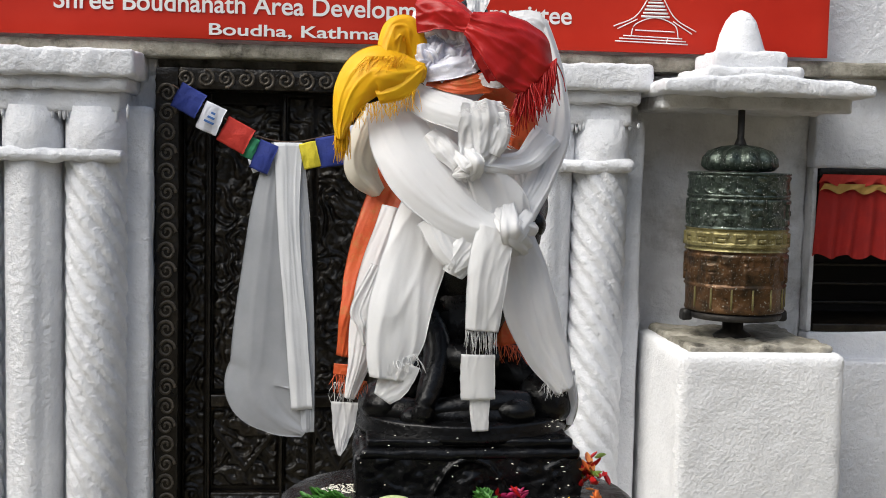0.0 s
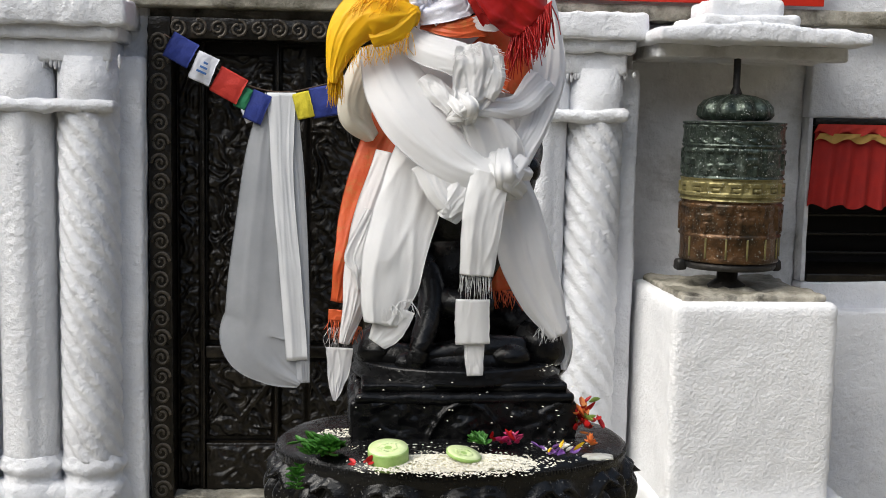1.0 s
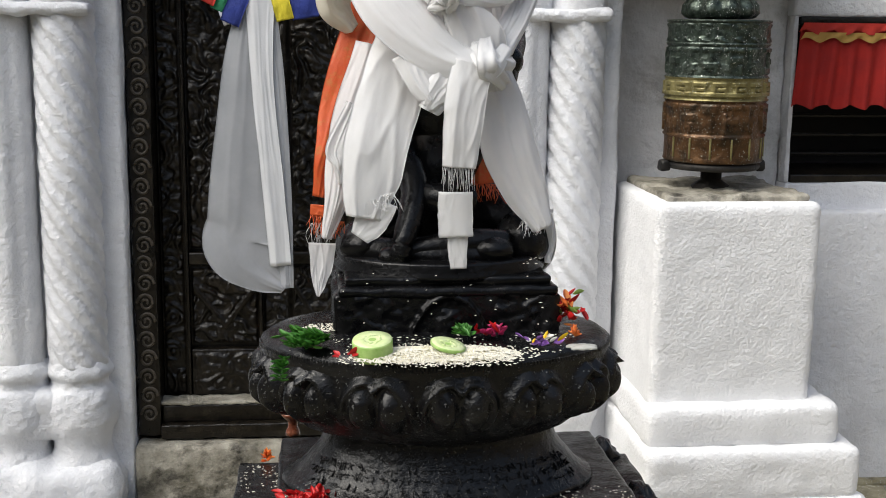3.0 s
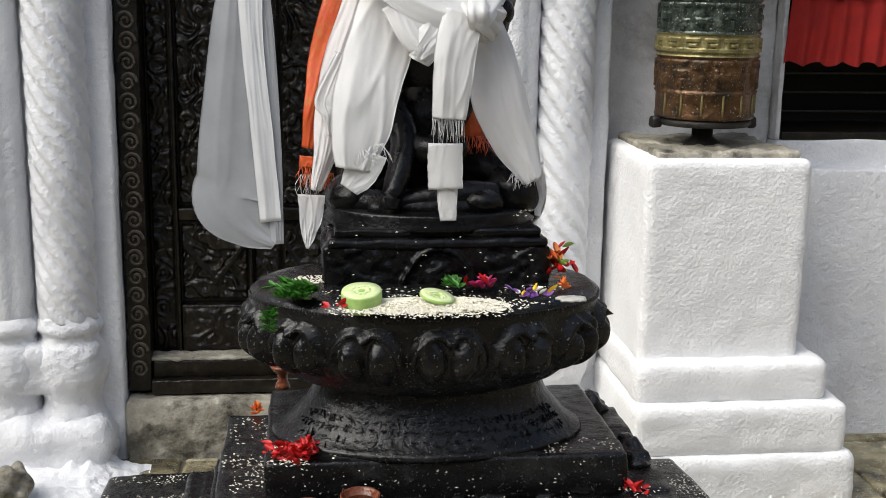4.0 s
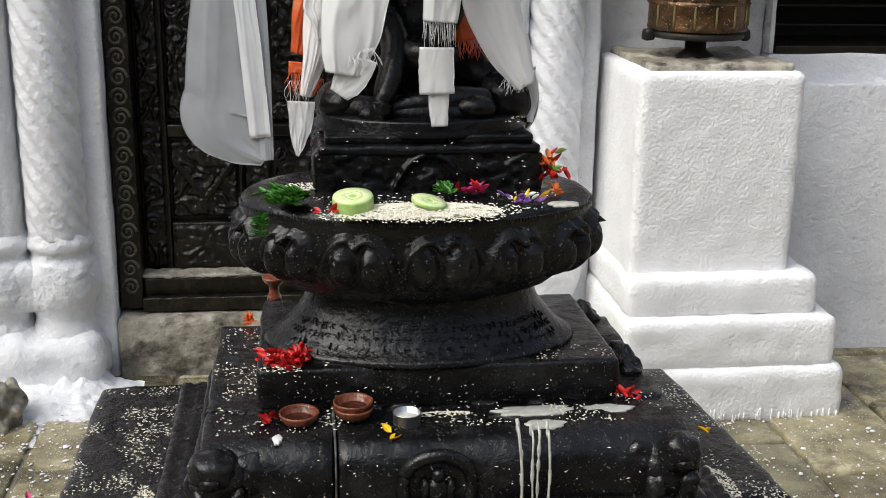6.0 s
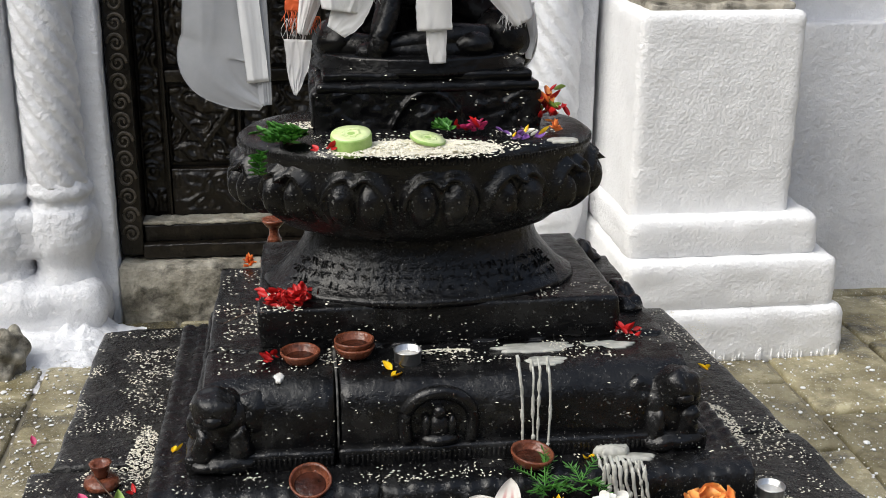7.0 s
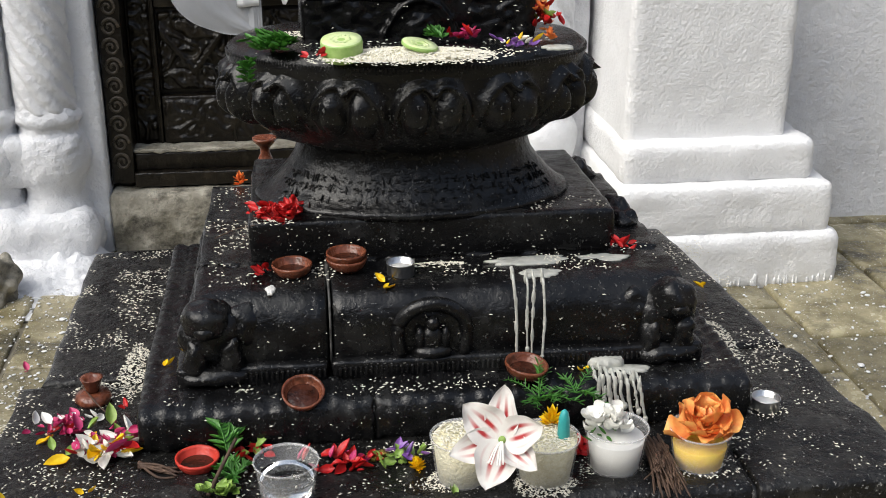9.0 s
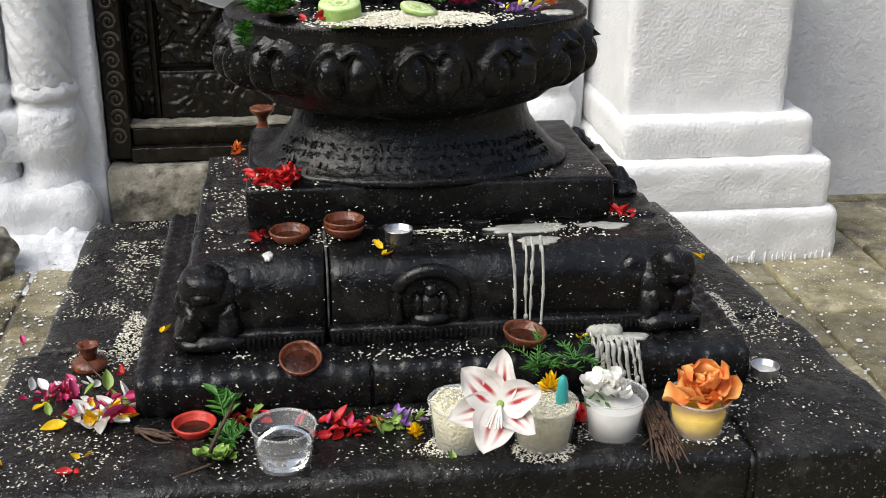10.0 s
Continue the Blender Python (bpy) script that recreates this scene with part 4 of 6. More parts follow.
def lotus_petal_geo(a0, half, seed):
    """A carved petal on the bowl: two rounded lobes under a turned-over rim that dips between them, worn soft."""
    nu, nv = 44, 34
    V, F = [], []
    for i in range(nv + 1):
        v = i / nv
        z = 0.65 + 0.1 * v
        for j in range(nu + 1):
            u = (j / nu * 2 - 1) * 1.04
            w = 0.045 * noise.noise(Vector((u * 2, v * 2, seed)))
            lobe = max(0.0, 1 - ((abs(u) - 0.38) / 0.34) ** 2 - ((v - 0.47 + w) / 0.29) ** 2)
            d = math.sqrt((u / 0.84) ** 2 + (max(0.0, v - 0.44) / (0.42 - 0.09 * math.exp(-(u / 0.16) ** 2))) ** 2)
            rim = math.exp(-((d - 1 + w) / 0.12) ** 2) * min(1.0, max(0.0, v - 0.2) / 0.3)
            curl = math.exp(-(u / 0.09) ** 2 - ((v - 0.74) / 0.09) ** 2)
            body = max(0.0, 1 - u * u) * max(0.0, 1 - ((v - 0.45) / 0.55) ** 2)
            h = 0.021 * lobe ** 0.6 + 0.014 * rim + 0.009 * curl + 0.002 * body - 0.0055
            r = bowl_radius(z) + h * (1 + 0.1 * noise.noise(Vector((u * 3, v * 3, seed + 9))))
            a = a0 + u * half
            V.append((r * math.cos(a), r * math.sin(a) * OV, z - 0.25 * h))
    for i in range(nv):
        for j in range(nu):
            k = i * (nu + 1) + j
            F.append((k, k + 1, k + nu + 2, k + nu + 1))
    return V, F


NP = 14
for k in range(NP):
    a = 2 * math.pi * (k + 0.14) / NP - math.pi / 2
    part("lotus_petal", lotus_petal_geo(a, math.pi / NP, k), STONE, pedestal)
groove = []
for k in range(150):
    a = math.pi + math.pi * (k + 0.5) / 150
    groove.append(moved(rbox(-0.0015, 0.0015, -0.0008, 0.002, 0.748, 0.754, 0.001, 0.02), pose(0.2195 * math.cos(a), 0.2195 * math.sin(a) * OV, 0, 0, 0, math.degrees(a) + 90)))
part("rim_fluting", join(*groove), STONE, pedestal)["kind"] = "stuff"
# the worn inscription: plain raised bars on the foot
rn = random.Random(8)
bars = []
for row_z, row_r, n in ((0.592, 0.1678, 40), (0.581, 0.1775, 44), (0.57, 0.188, 30)):
    for k in range(n):
        a = math.pi * (1.12 + 0.76 * (k + rn.uniform(-0.2, 0.2)) / n)
        for j in range(3):
            w, h = rn.choice(((0.006, 0.0012), (0.0012, 0.009), (0.0045, 0.0012)))
            bars.append(moved(rbox(-w / 2, w / 2, -0.001, 0.002, -h / 2, h / 2, 0.0005, 0.02),
                              pose(0.01 + row_r * math.cos(a), 0.045 + row_r * math.sin(a) * 0.62, row_z + rn.uniform(-0.004, 0.004), -42, 0, math.degrees(math.atan2(math.sin(a), math.cos(a) * 0.62)) + 90) @ pose(rn.uniform(-0.004, 0.004), 0, 0, 0, rn.uniform(-30, 30), 0)))
part("inscription", join(*bars), STONE, pedestal, "worn raised inscription", smooth=False)["kind"] = "stuff"

# ---- seated statue ----
sx, sy = 0.2, 1.6


def seat(geo_z0, geo_z1, rx, ry, top):
    return lathe([(1, geo_z0), (1.02, geo_z0 + 0.3 * (geo_z1 - geo_z0)), (0.97, geo_z0 + 0.55 * (geo_z1 - geo_z0)), (1.0, geo_z1 - 0.003), (0.97, geo_z1)], 72, rx, ry, at=(sx - 0.005, 1.575, 0))


def limb(pts, r0, taper=0.8):
    return tube(pts, r0, 14, 26, taper)


def throne_front(x0, x1, z0, z1, y):
    """The carved front of the throne: a pointed arch between worn crouching beasts."""
    nx, nz = 120, 30
    V, F = [], []
    cx = 0.5 * (x0 + x1)
    for i in range(nz + 1):
        z = z0 + (z1 - z0) * i / nz
        for j in range(nx + 1):
            x = x0 + (x1 - x0) * j / nx
            u, v = (x - cx) / 0.04, (z - z0) / (z1 - z0)
            arch = math.exp(-((v - 0.98 + 0.7 * min(1.6, abs(u)) ** 2.4) / 0.12) ** 2) if abs(u) < 1.35 else 0.0
            inner = 0.7 * max(0.0, 1 - (u / 0.45) ** 2 - ((v - 0.25) / 0.4) ** 2)
            side = max(0.0, abs(u) - 1.3)
            beast = 0.8 * max(0.0, noise.noise(Vector((x * 55, z * 75, 4))) + 0.25) * min(1.0, side * 3)
            post = 0.9 * math.exp(-((abs(x - cx) - 0.128) / 0.012) ** 2)
            V.append((x, y - 0.007 * max(arch, inner, beast, post) - 0.002 * noise.noise(Vector((x * 120, z * 120, 8))), z))
    for i in range(nz):
        for j in range(nx):
            k = i * (nx + 1) + j
            F.append((k, k + 1, k + nx + 2, k + nx + 1))
    return V, F


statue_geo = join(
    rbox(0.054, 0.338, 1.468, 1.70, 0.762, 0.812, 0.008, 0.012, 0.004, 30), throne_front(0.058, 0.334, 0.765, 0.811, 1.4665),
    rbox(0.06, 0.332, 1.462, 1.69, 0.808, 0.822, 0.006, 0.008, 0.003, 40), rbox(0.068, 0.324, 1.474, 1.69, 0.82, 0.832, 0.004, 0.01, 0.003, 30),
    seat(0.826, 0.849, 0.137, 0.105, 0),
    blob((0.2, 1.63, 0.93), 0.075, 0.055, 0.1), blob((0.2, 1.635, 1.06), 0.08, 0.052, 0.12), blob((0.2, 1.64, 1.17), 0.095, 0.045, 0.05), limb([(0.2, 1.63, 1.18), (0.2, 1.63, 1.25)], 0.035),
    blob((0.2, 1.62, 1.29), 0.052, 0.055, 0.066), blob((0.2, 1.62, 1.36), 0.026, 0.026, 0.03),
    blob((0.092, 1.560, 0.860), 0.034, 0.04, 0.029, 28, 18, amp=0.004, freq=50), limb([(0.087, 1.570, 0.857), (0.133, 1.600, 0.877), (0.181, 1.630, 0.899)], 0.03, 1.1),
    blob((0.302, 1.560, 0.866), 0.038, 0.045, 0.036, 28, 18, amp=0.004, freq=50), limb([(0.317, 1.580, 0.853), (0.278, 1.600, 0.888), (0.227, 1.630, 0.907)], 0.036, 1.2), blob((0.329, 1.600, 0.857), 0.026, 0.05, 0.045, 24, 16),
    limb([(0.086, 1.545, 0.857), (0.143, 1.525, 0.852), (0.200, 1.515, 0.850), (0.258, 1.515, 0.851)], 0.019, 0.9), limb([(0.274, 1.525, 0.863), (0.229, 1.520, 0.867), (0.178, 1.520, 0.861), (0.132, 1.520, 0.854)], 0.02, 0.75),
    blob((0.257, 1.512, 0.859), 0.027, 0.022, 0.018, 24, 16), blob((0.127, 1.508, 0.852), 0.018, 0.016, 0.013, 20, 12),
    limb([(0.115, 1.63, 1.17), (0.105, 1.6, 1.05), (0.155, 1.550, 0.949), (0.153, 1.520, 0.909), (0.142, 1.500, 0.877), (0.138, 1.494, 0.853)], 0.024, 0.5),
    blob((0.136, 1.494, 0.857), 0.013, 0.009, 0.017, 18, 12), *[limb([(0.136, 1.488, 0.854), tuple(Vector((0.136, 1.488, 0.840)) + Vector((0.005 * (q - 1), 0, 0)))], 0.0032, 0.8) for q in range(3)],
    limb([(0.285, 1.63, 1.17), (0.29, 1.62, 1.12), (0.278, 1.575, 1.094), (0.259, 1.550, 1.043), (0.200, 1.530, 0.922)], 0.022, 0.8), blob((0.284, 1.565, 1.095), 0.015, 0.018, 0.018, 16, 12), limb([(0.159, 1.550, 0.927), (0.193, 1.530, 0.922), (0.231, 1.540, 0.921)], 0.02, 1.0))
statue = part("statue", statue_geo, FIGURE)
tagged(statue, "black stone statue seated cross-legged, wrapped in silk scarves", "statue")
statue["kind"] = "thing"

# ---- cloths on the statue ----
def cloth(name, label, material, strips, threads=(), thread_material=None, group="scarves on the statue", category="scarf"):
    t = thing(name, label, category, group)
    for k, (pn, pts, kw) in enumerate(strips):
        part(pn, ribbon(pts, **kw), material, t)
    for f in threads:
        part("fringe", f, thread_material or material, t, "loose threads")
    return t


def P(p, w):
    return (*p, w)


cloth("orange_robe", "orange brocade robe with a fringed hem hanging from the statue", ORANGE, [
    ("side_panel", [(0.111, 1.590, 1.178, 0.052), (0.085, 1.570, 1.097, 0.058), (0.067, 1.560, 1.039, 0.054), (0.055, 1.550, 0.981, 0.045), (0.044, 1.550, 0.921, 0.032)], dict(fold=0.004, folds=1.5, curve=0.012, seed=1)),
    ("hem_band", [(0.042, 1.549, 0.912, 0.032), (0.041, 1.549, 0.898, 0.032)], dict(fold=0.002, folds=1, curve=0.008, seed=81, n=8)),
    ("chest_panel", [(0.126, 1.575, 1.236, 0.051), (0.159, 1.570, 1.219, 0.044), (0.210, 1.560, 1.165, 0.043), (0.234, 1.560, 1.093, 0.051), (0.244, 1.550, 1.020, 0.050), (0.251, 1.545, 0.940, 0.043)], dict(fold=0.005, folds=1.5, curve=0.012, seed=2)),
    ("shoulder", [(0.222, 1.560, 1.267, 0.058), (0.255, 1.550, 1.228, 0.050), (0.252, 1.550, 1.192, 0.043)], dict(fold=0.003, folds=1, curve=0.03, seed=3))],
    [fringe((0.027, 1.548, 0.901), (0.056, 1.548, 0.898), 0.026, 34, seed=1), fringe((0.230, 1.540, 0.942), (0.266, 1.540, 0.939), 0.022, 34, seed=2), fringe((0.054, 1.530, 0.896), (0.069, 1.530, 0.893), 0.02, 22, seed=19, drop=(-0.35, 0, -0.9))])
cloth("robe_hem_scarf", "thin white silk end below the orange robe, joined by loose threads", SILK, [
    ("end", [(0.041, 1.548, 0.863, 0.034), (0.040, 1.548, 0.838, 0.030), (0.037, 1.548, 0.812, 0.019), (0.035, 1.548, 0.793, 0.004)], dict(fold=0.003, folds=1, curve=0.008, seed=82, n=24))],
    [fringe((0.026, 1.547, 0.889), (0.056, 1.547, 0.890), 0.028, 26, 0.0004, seed=20)])
cloth("inner_scarf", "white silk cloth laid over the statue's chest", SILK, [
    ("layer", [(0.151, 1.575, 1.266, 0.131), (0.177, 1.565, 1.215, 0.174), (0.183, 1.565, 1.143, 0.160), (0.172, 1.560, 1.077, 0.108)], dict(fold=0.004, folds=1.8, curve=0.03, seed=71))])
cloth("long_scarf", "long white silk scarf hanging in folds over the lap", SILK, [
    ("drape", [(0.137, 1.530, 1.121, 0.057), (0.127, 1.515, 1.065, 0.079), (0.112, 1.500, 1.010, 0.080), (0.100, 1.490, 0.955, 0.072), (0.092, 1.485, 0.905, 0.045)], dict(fold=0.005, folds=1.3, curve=0.022, seed=4)),
    ("end", [(0.110, 1.484, 0.928, 0.048), (0.100, 1.484, 0.902, 0.043), (0.086, 1.484, 0.881, 0.025)], dict(fold=0.002, folds=1, curve=0.006, seed=6, n=20)),
    ("drape", [(0.105, 1.540, 1.113, 0.043), (0.085, 1.530, 1.042, 0.052), (0.069, 1.525, 0.978, 0.047), (0.058, 1.520, 0.921, 0.030), (0.046, 1.520, 0.874, 0.013)], dict(fold=0.006, folds=1.2, curve=0.014, seed=5)),
    ("drape", [(0.079, 1.520, 1.043, 0.017), (0.060, 1.515, 0.990, 0.028), (0.064, 1.513, 0.969, 0.021), (0.066, 1.515, 0.943, 0.010)], dict(fold=0.004, folds=1, curve=0.01, seed=83, n=30))],
    [fringe((0.095, 1.482, 0.929), (0.128, 1.482, 0.938), 0.022, 40, 0.0004, seed=3, spread=0.008)])
cloth("crossed_scarf", "broad white silk scarf crossed over the chest and knotted", SILK, [
    ("band", [(0.089, 1.545, 1.248, 0.057), (0.102, 1.520, 1.209, 0.075), (0.124, 1.498, 1.164, 0.080), (0.161, 1.486, 1.122, 0.069), (0.202, 1.480, 1.096, 0.049), (0.241, 1.478, 1.092, 0.038)], dict(fold=0.004, folds=1.2, curve=0.02, seed=7, face=(0, -1, 0.3))),
    ("tail", [(0.222, 1.472, 1.094, 0.048), (0.214, 1.466, 1.064, 0.051), (0.209, 1.462, 1.023, 0.049), (0.205, 1.463, 0.970, 0.041)], dict(fold=0.003, folds=1.2, curve=0.014, seed=8)),
    ("tail_end", [(0.202, 1.466, 0.940, 0.042), (0.202, 1.466, 0.912, 0.043), (0.203, 1.466, 0.884, 0.042)], dict(fold=0.0015, folds=1, curve=0.006, seed=84, n=16)),
    ("tail_end", [(0.205, 1.469, 0.896, 0.026), (0.206, 1.469, 0.864, 0.023), (0.207, 1.469, 0.844, 0.020)], dict(fold=0.0015, folds=1, curve=0.005, seed=9, n=16)),
    ("tail", [(0.151, 1.492, 1.106, 0.055), (0.163, 1.482, 1.075, 0.045), (0.175, 1.479, 1.051, 0.034), (0.169, 1.480, 1.037, 0.027)], dict(fold=0.004, folds=1.2, curve=0.022, seed=10, n=30)),
    ("tail", [(0.192, 1.481, 1.083, 0.041), (0.179, 1.477, 1.059, 0.034), (0.169, 1.478, 1.041, 0.023)], dict(fold=0.003, folds=1.2, curve=0.02, seed=85, n=24))],
    [fringe((0.185, 1.462, 0.971), (0.223, 1.462, 0.971), 0.032, 34, 0.0004, seed=4, spread=0.003)])
cloth("right_scarf", "white silk scarf falling from the shoulder beside the knee", SILK, [
    ("drape", [(0.250, 1.525, 1.088, 0.049), (0.263, 1.520, 1.038, 0.062), (0.277, 1.515, 0.981, 0.069), (0.298, 1.515, 0.931, 0.055), (0.320, 1.515, 0.887, 0.028)], dict(fold=0.004, folds=1.2, curve=0.026, seed=11)),
    ("drape", [(0.281, 1.600, 1.359, 0.037), (0.301, 1.585, 1.285, 0.044), (0.302, 1.560, 1.218, 0.048), (0.286, 1.535, 1.160, 0.038), (0.258, 1.505, 1.111, 0.035)], dict(fold=0.006, folds=1.6, curve=0.02, seed=12)),
    ("drape", [(0.266, 1.545, 1.188, 0.043), (0.269, 1.530, 1.145, 0.035), (0.251, 1.500, 1.107, 0.031)], dict(fold=0.004, folds=1.2, curve=0.014, seed=86, n=30)),
    ("tail", [(0.324, 1.535, 0.905, 0.028), (0.333, 1.535, 0.868, 0.017), (0.332, 1.535, 0.837, 0.007)], dict(fold=0.003, folds=1, curve=0.006, seed=14))],
    [fringe((0.294, 1.512, 0.901), (0.334, 1.512, 0.907), 0.022, 50, 0.0004, seed=5, spread=0.008)])
cloth("upper_scarf", "white silk scarf tied in a knot on the chest", SILK, [
    ("band", [(0.114, 1.540, 1.263, 0.036), (0.139, 1.510, 1.245, 0.043), (0.173, 1.495, 1.234, 0.046), (0.200, 1.490, 1.225, 0.041)], dict(fold=0.003, folds=1.3, curve=0.016, seed=15, face=(0, -1, 0.4))),
    ("bow", [(0.201, 1.490, 1.247, 0.048), (0.203, 1.482, 1.224, 0.058), (0.198, 1.484, 1.192, 0.052), (0.190, 1.484, 1.174, 0.034)], dict(fold=0.007, folds=2.2, curve=0.014, seed=16)),
    ("bow", [(0.221, 1.488, 1.235, 0.028), (0.222, 1.484, 1.208, 0.030), (0.213, 1.486, 1.186, 0.027)], dict(fold=0.003, folds=1.3, curve=0.02, seed=87, n=30)),
    ("tail", [(0.190, 1.484, 1.175, 0.021), (0.223, 1.492, 1.172, 0.025), (0.262, 1.515, 1.178, 0.032), (0.293, 1.545, 1.211, 0.043)], dict(fold=0.004, folds=1.4, curve=0.016, seed=17, face=(0, -1, 0.3))),
    ("tail", [(0.190, 1.488, 1.171, 0.028), (0.214, 1.492, 1.145, 0.054), (0.233, 1.494, 1.116, 0.064), (0.244, 1.500, 1.089, 0.049)], dict(fold=0.004, folds=1.3, curve=0.022, seed=18)),
    ("tail", [(0.177, 1.490, 1.172, 0.025), (0.157, 1.498, 1.191, 0.030), (0.138, 1.510, 1.206, 0.028)], dict(fold=0.004, folds=1.3, curve=0.01, seed=19, face=(0, -1, 0.3)))],
    [fringe((0.223, 1.484, 1.250), (0.233, 1.484, 1.193), 0.008, 44, 0.0004, seed=6, drop=(0.6, -0.3, -0.6)), fringe((0.174, 1.476, 1.236), (0.205, 1.476, 1.248), 0.008, 26, 0.0004, seed=21)])


def knot(name, c, r, label, material, seed):
    """A tight knot: a few bands wound over each other."""
    t = thing(name, label, "knot", "knots in the scarves")
    rn = random.Random(seed)
    c = Vector(c)
    for k in range(5):
        a = rn.uniform(0, 3.14)
        ax = Vector((math.cos(a), 0, math.sin(a)))
        pts = [P(tuple(c - ax * r + Vector((0, 0.012, 0))), r * 0.7), P(tuple(c + Vector((rn.gauss(0, r * 0.2), -0.006 - 0.004 * k, rn.gauss(0, r * 0.2)))), r * 0.85), P(tuple(c + ax * r + Vector((0, 0.012, 0))), r * 0.6)]
        part("loop", ribbon(pts, fold=0.003, folds=1.5, curve=0.012, seed=seed + k, n=16, nv=12), material, t)
    return t


knot("scarf_knot", (0.188, 1.48, 1.171), 0.02, "tight knot in white silk", SILK, 21)
knot("scarf_knot", (0.242, 1.478, 1.092), 0.03, "loose knot in white silk", SILK, 31)
cloth("cream_sleeve", "puffed cream silk scarf on the shoulder", SILK_CREAM, [
    ("puff", [P((0.085, 1.560, 1.235), 0.05), P((0.065, 1.555, 1.198), 0.05), P((0.058, 1.560, 1.162), 0.045), P((0.079, 1.570, 1.133), 0.02)], dict(fold=0.006, folds=1.5, curve=0.03, seed=22))])
cloth("yellow_scarf", "bright yellow fringed silk scarf tied at the head", YELLOW, [
    ("loop", [(0.127, 1.540, 1.298, 0.029), (0.112, 1.532, 1.332, 0.040), (0.096, 1.528, 1.331, 0.037), (0.089, 1.522, 1.299, 0.035)], dict(fold=0.005, folds=0.9, curve=0.03, seed=23)),
    ("drape", [(0.129, 1.525, 1.285, 0.028), (0.096, 1.510, 1.285, 0.054), (0.065, 1.508, 1.282, 0.064), (0.043, 1.512, 1.256, 0.046), (0.032, 1.518, 1.221, 0.024), (0.030, 1.520, 1.200, 0.011)], dict(fold=0.006, folds=1.0, curve=0.03, seed=24, face=(0, -1, 0.3))),
    ("drape", [(0.126, 1.518, 1.290, 0.024), (0.100, 1.506, 1.269, 0.042), (0.072, 1.506, 1.256, 0.028)], dict(fold=0.004, folds=1.0, curve=0.02, seed=88, face=(0, -1, 0.3), n=30))],
    [fringe((0.024, 1.518, 1.216), (0.040, 1.518, 1.222), 0.042, 90, 0.0008, seed=7, spread=0.003), fringe((0.047, 1.505, 1.238), (0.124, 1.500, 1.262), 0.024, 70, 0.0005, seed=8), fringe((0.060, 1.500, 1.300), (0.111, 1.500, 1.303), 0.026, 40, 0.0006, seed=18, drop=(-0.5, -0.1, -0.8))])
cloth("red_scarf", "crimson fringed silk scarf tied over the head", RED, [
    ("drape", [(0.125, 1.530, 1.356, 0.050), (0.154, 1.515, 1.358, 0.046), (0.189, 1.508, 1.343, 0.028)], dict(fold=0.005, folds=1.6, curve=0.024, seed=25, face=(0, -1, 0.3))),
    ("drape", [(0.185, 1.506, 1.344, 0.031), (0.216, 1.500, 1.331, 0.064), (0.247, 1.503, 1.307, 0.088), (0.271, 1.512, 1.280, 0.064)], dict(fold=0.007, folds=1.3, curve=0.03, seed=26, face=(0, -1, 0.3))),
    ("drape", [(0.193, 1.510, 1.339, 0.028), (0.212, 1.512, 1.313, 0.043), (0.229, 1.520, 1.282, 0.037)], dict(fold=0.005, folds=1.6, curve=0.015, seed=27))],
    [fringe((0.247, 1.503, 1.264), (0.295, 1.503, 1.305), 0.052, 170, 0.001, seed=9)])
cloth("brow_band", "orange cloth band under the head wrap", ORANGE, [
    ("band", [P((0.140, 1.540, 1.278), 0.02), P((0.174, 1.520, 1.269), 0.022), P((0.218, 1.530, 1.276), 0.03)], dict(fold=0.002, folds=1, curve=0.008, seed=28, face=(0, -1, 0.3)))])
wrap = thing("head_wrap", "crumpled white printed cloth wrapped round the head", "cloth", "scarves on the statue")
part("crumple", blob((0.164, 1.578, 1.31), 0.044, 0.05, 0.04, 72, 52, amp=0.014, freq=85), SILK_GREY, wrap)
part("crumple", blob((0.141, 1.574, 1.341), 0.026, 0.034, 0.022, 48, 34, amp=0.012, freq=110), SILK_GREY, wrap)
rw = random.Random(5)
for k in range(13):
    a, b = rw.uniform(0, 6.28), rw.uniform(-0.5, 0.5)
    c = Vector((0.16 + rw.uniform(-0.032, 0.03), 1.532 + rw.uniform(0, 0.008), 1.315 + rw.uniform(-0.034, 0.034)))
    d = Vector((math.cos(a), 0, math.sin(a))) * rw.uniform(0.012, 0.02)
    n_ = Vector((-d.z, 0, d.x)) * b
    part("fold", ribbon([P(tuple(c - d + Vector((0, 0.014, 0))), 0.012), P(tuple(c + n_ + Vector((0, -0.006, 0))), rw.uniform(0.016, 0.026)), P(tuple(c + d + Vector((0, 0.014, 0))), 0.01)], fold=0.006, folds=2.2, curve=0.014, seed=90 + k, n=18, nv=14), SILK_GREY, wrap)
for k, (pp, w) in enumerate((([(0.121, 1.540, 1.333), (0.145, 1.530, 1.344), (0.164, 1.535, 1.334)], 0.026), ([(0.136, 1.530, 1.287), (0.167, 1.522, 1.291), (0.192, 1.530, 1.300)], 0.03), ([(0.128, 1.530, 1.319), (0.132, 1.528, 1.301), (0.143, 1.535, 1.283)], 0.022))):
    part("fold", ribbon([P(q, w) for q in pp], fold=0.004, folds=1.7, curve=0.012, seed=40 + k, n=20, nv=14, face=(0, -1, 0.3)), SILK_GREY, wrap)
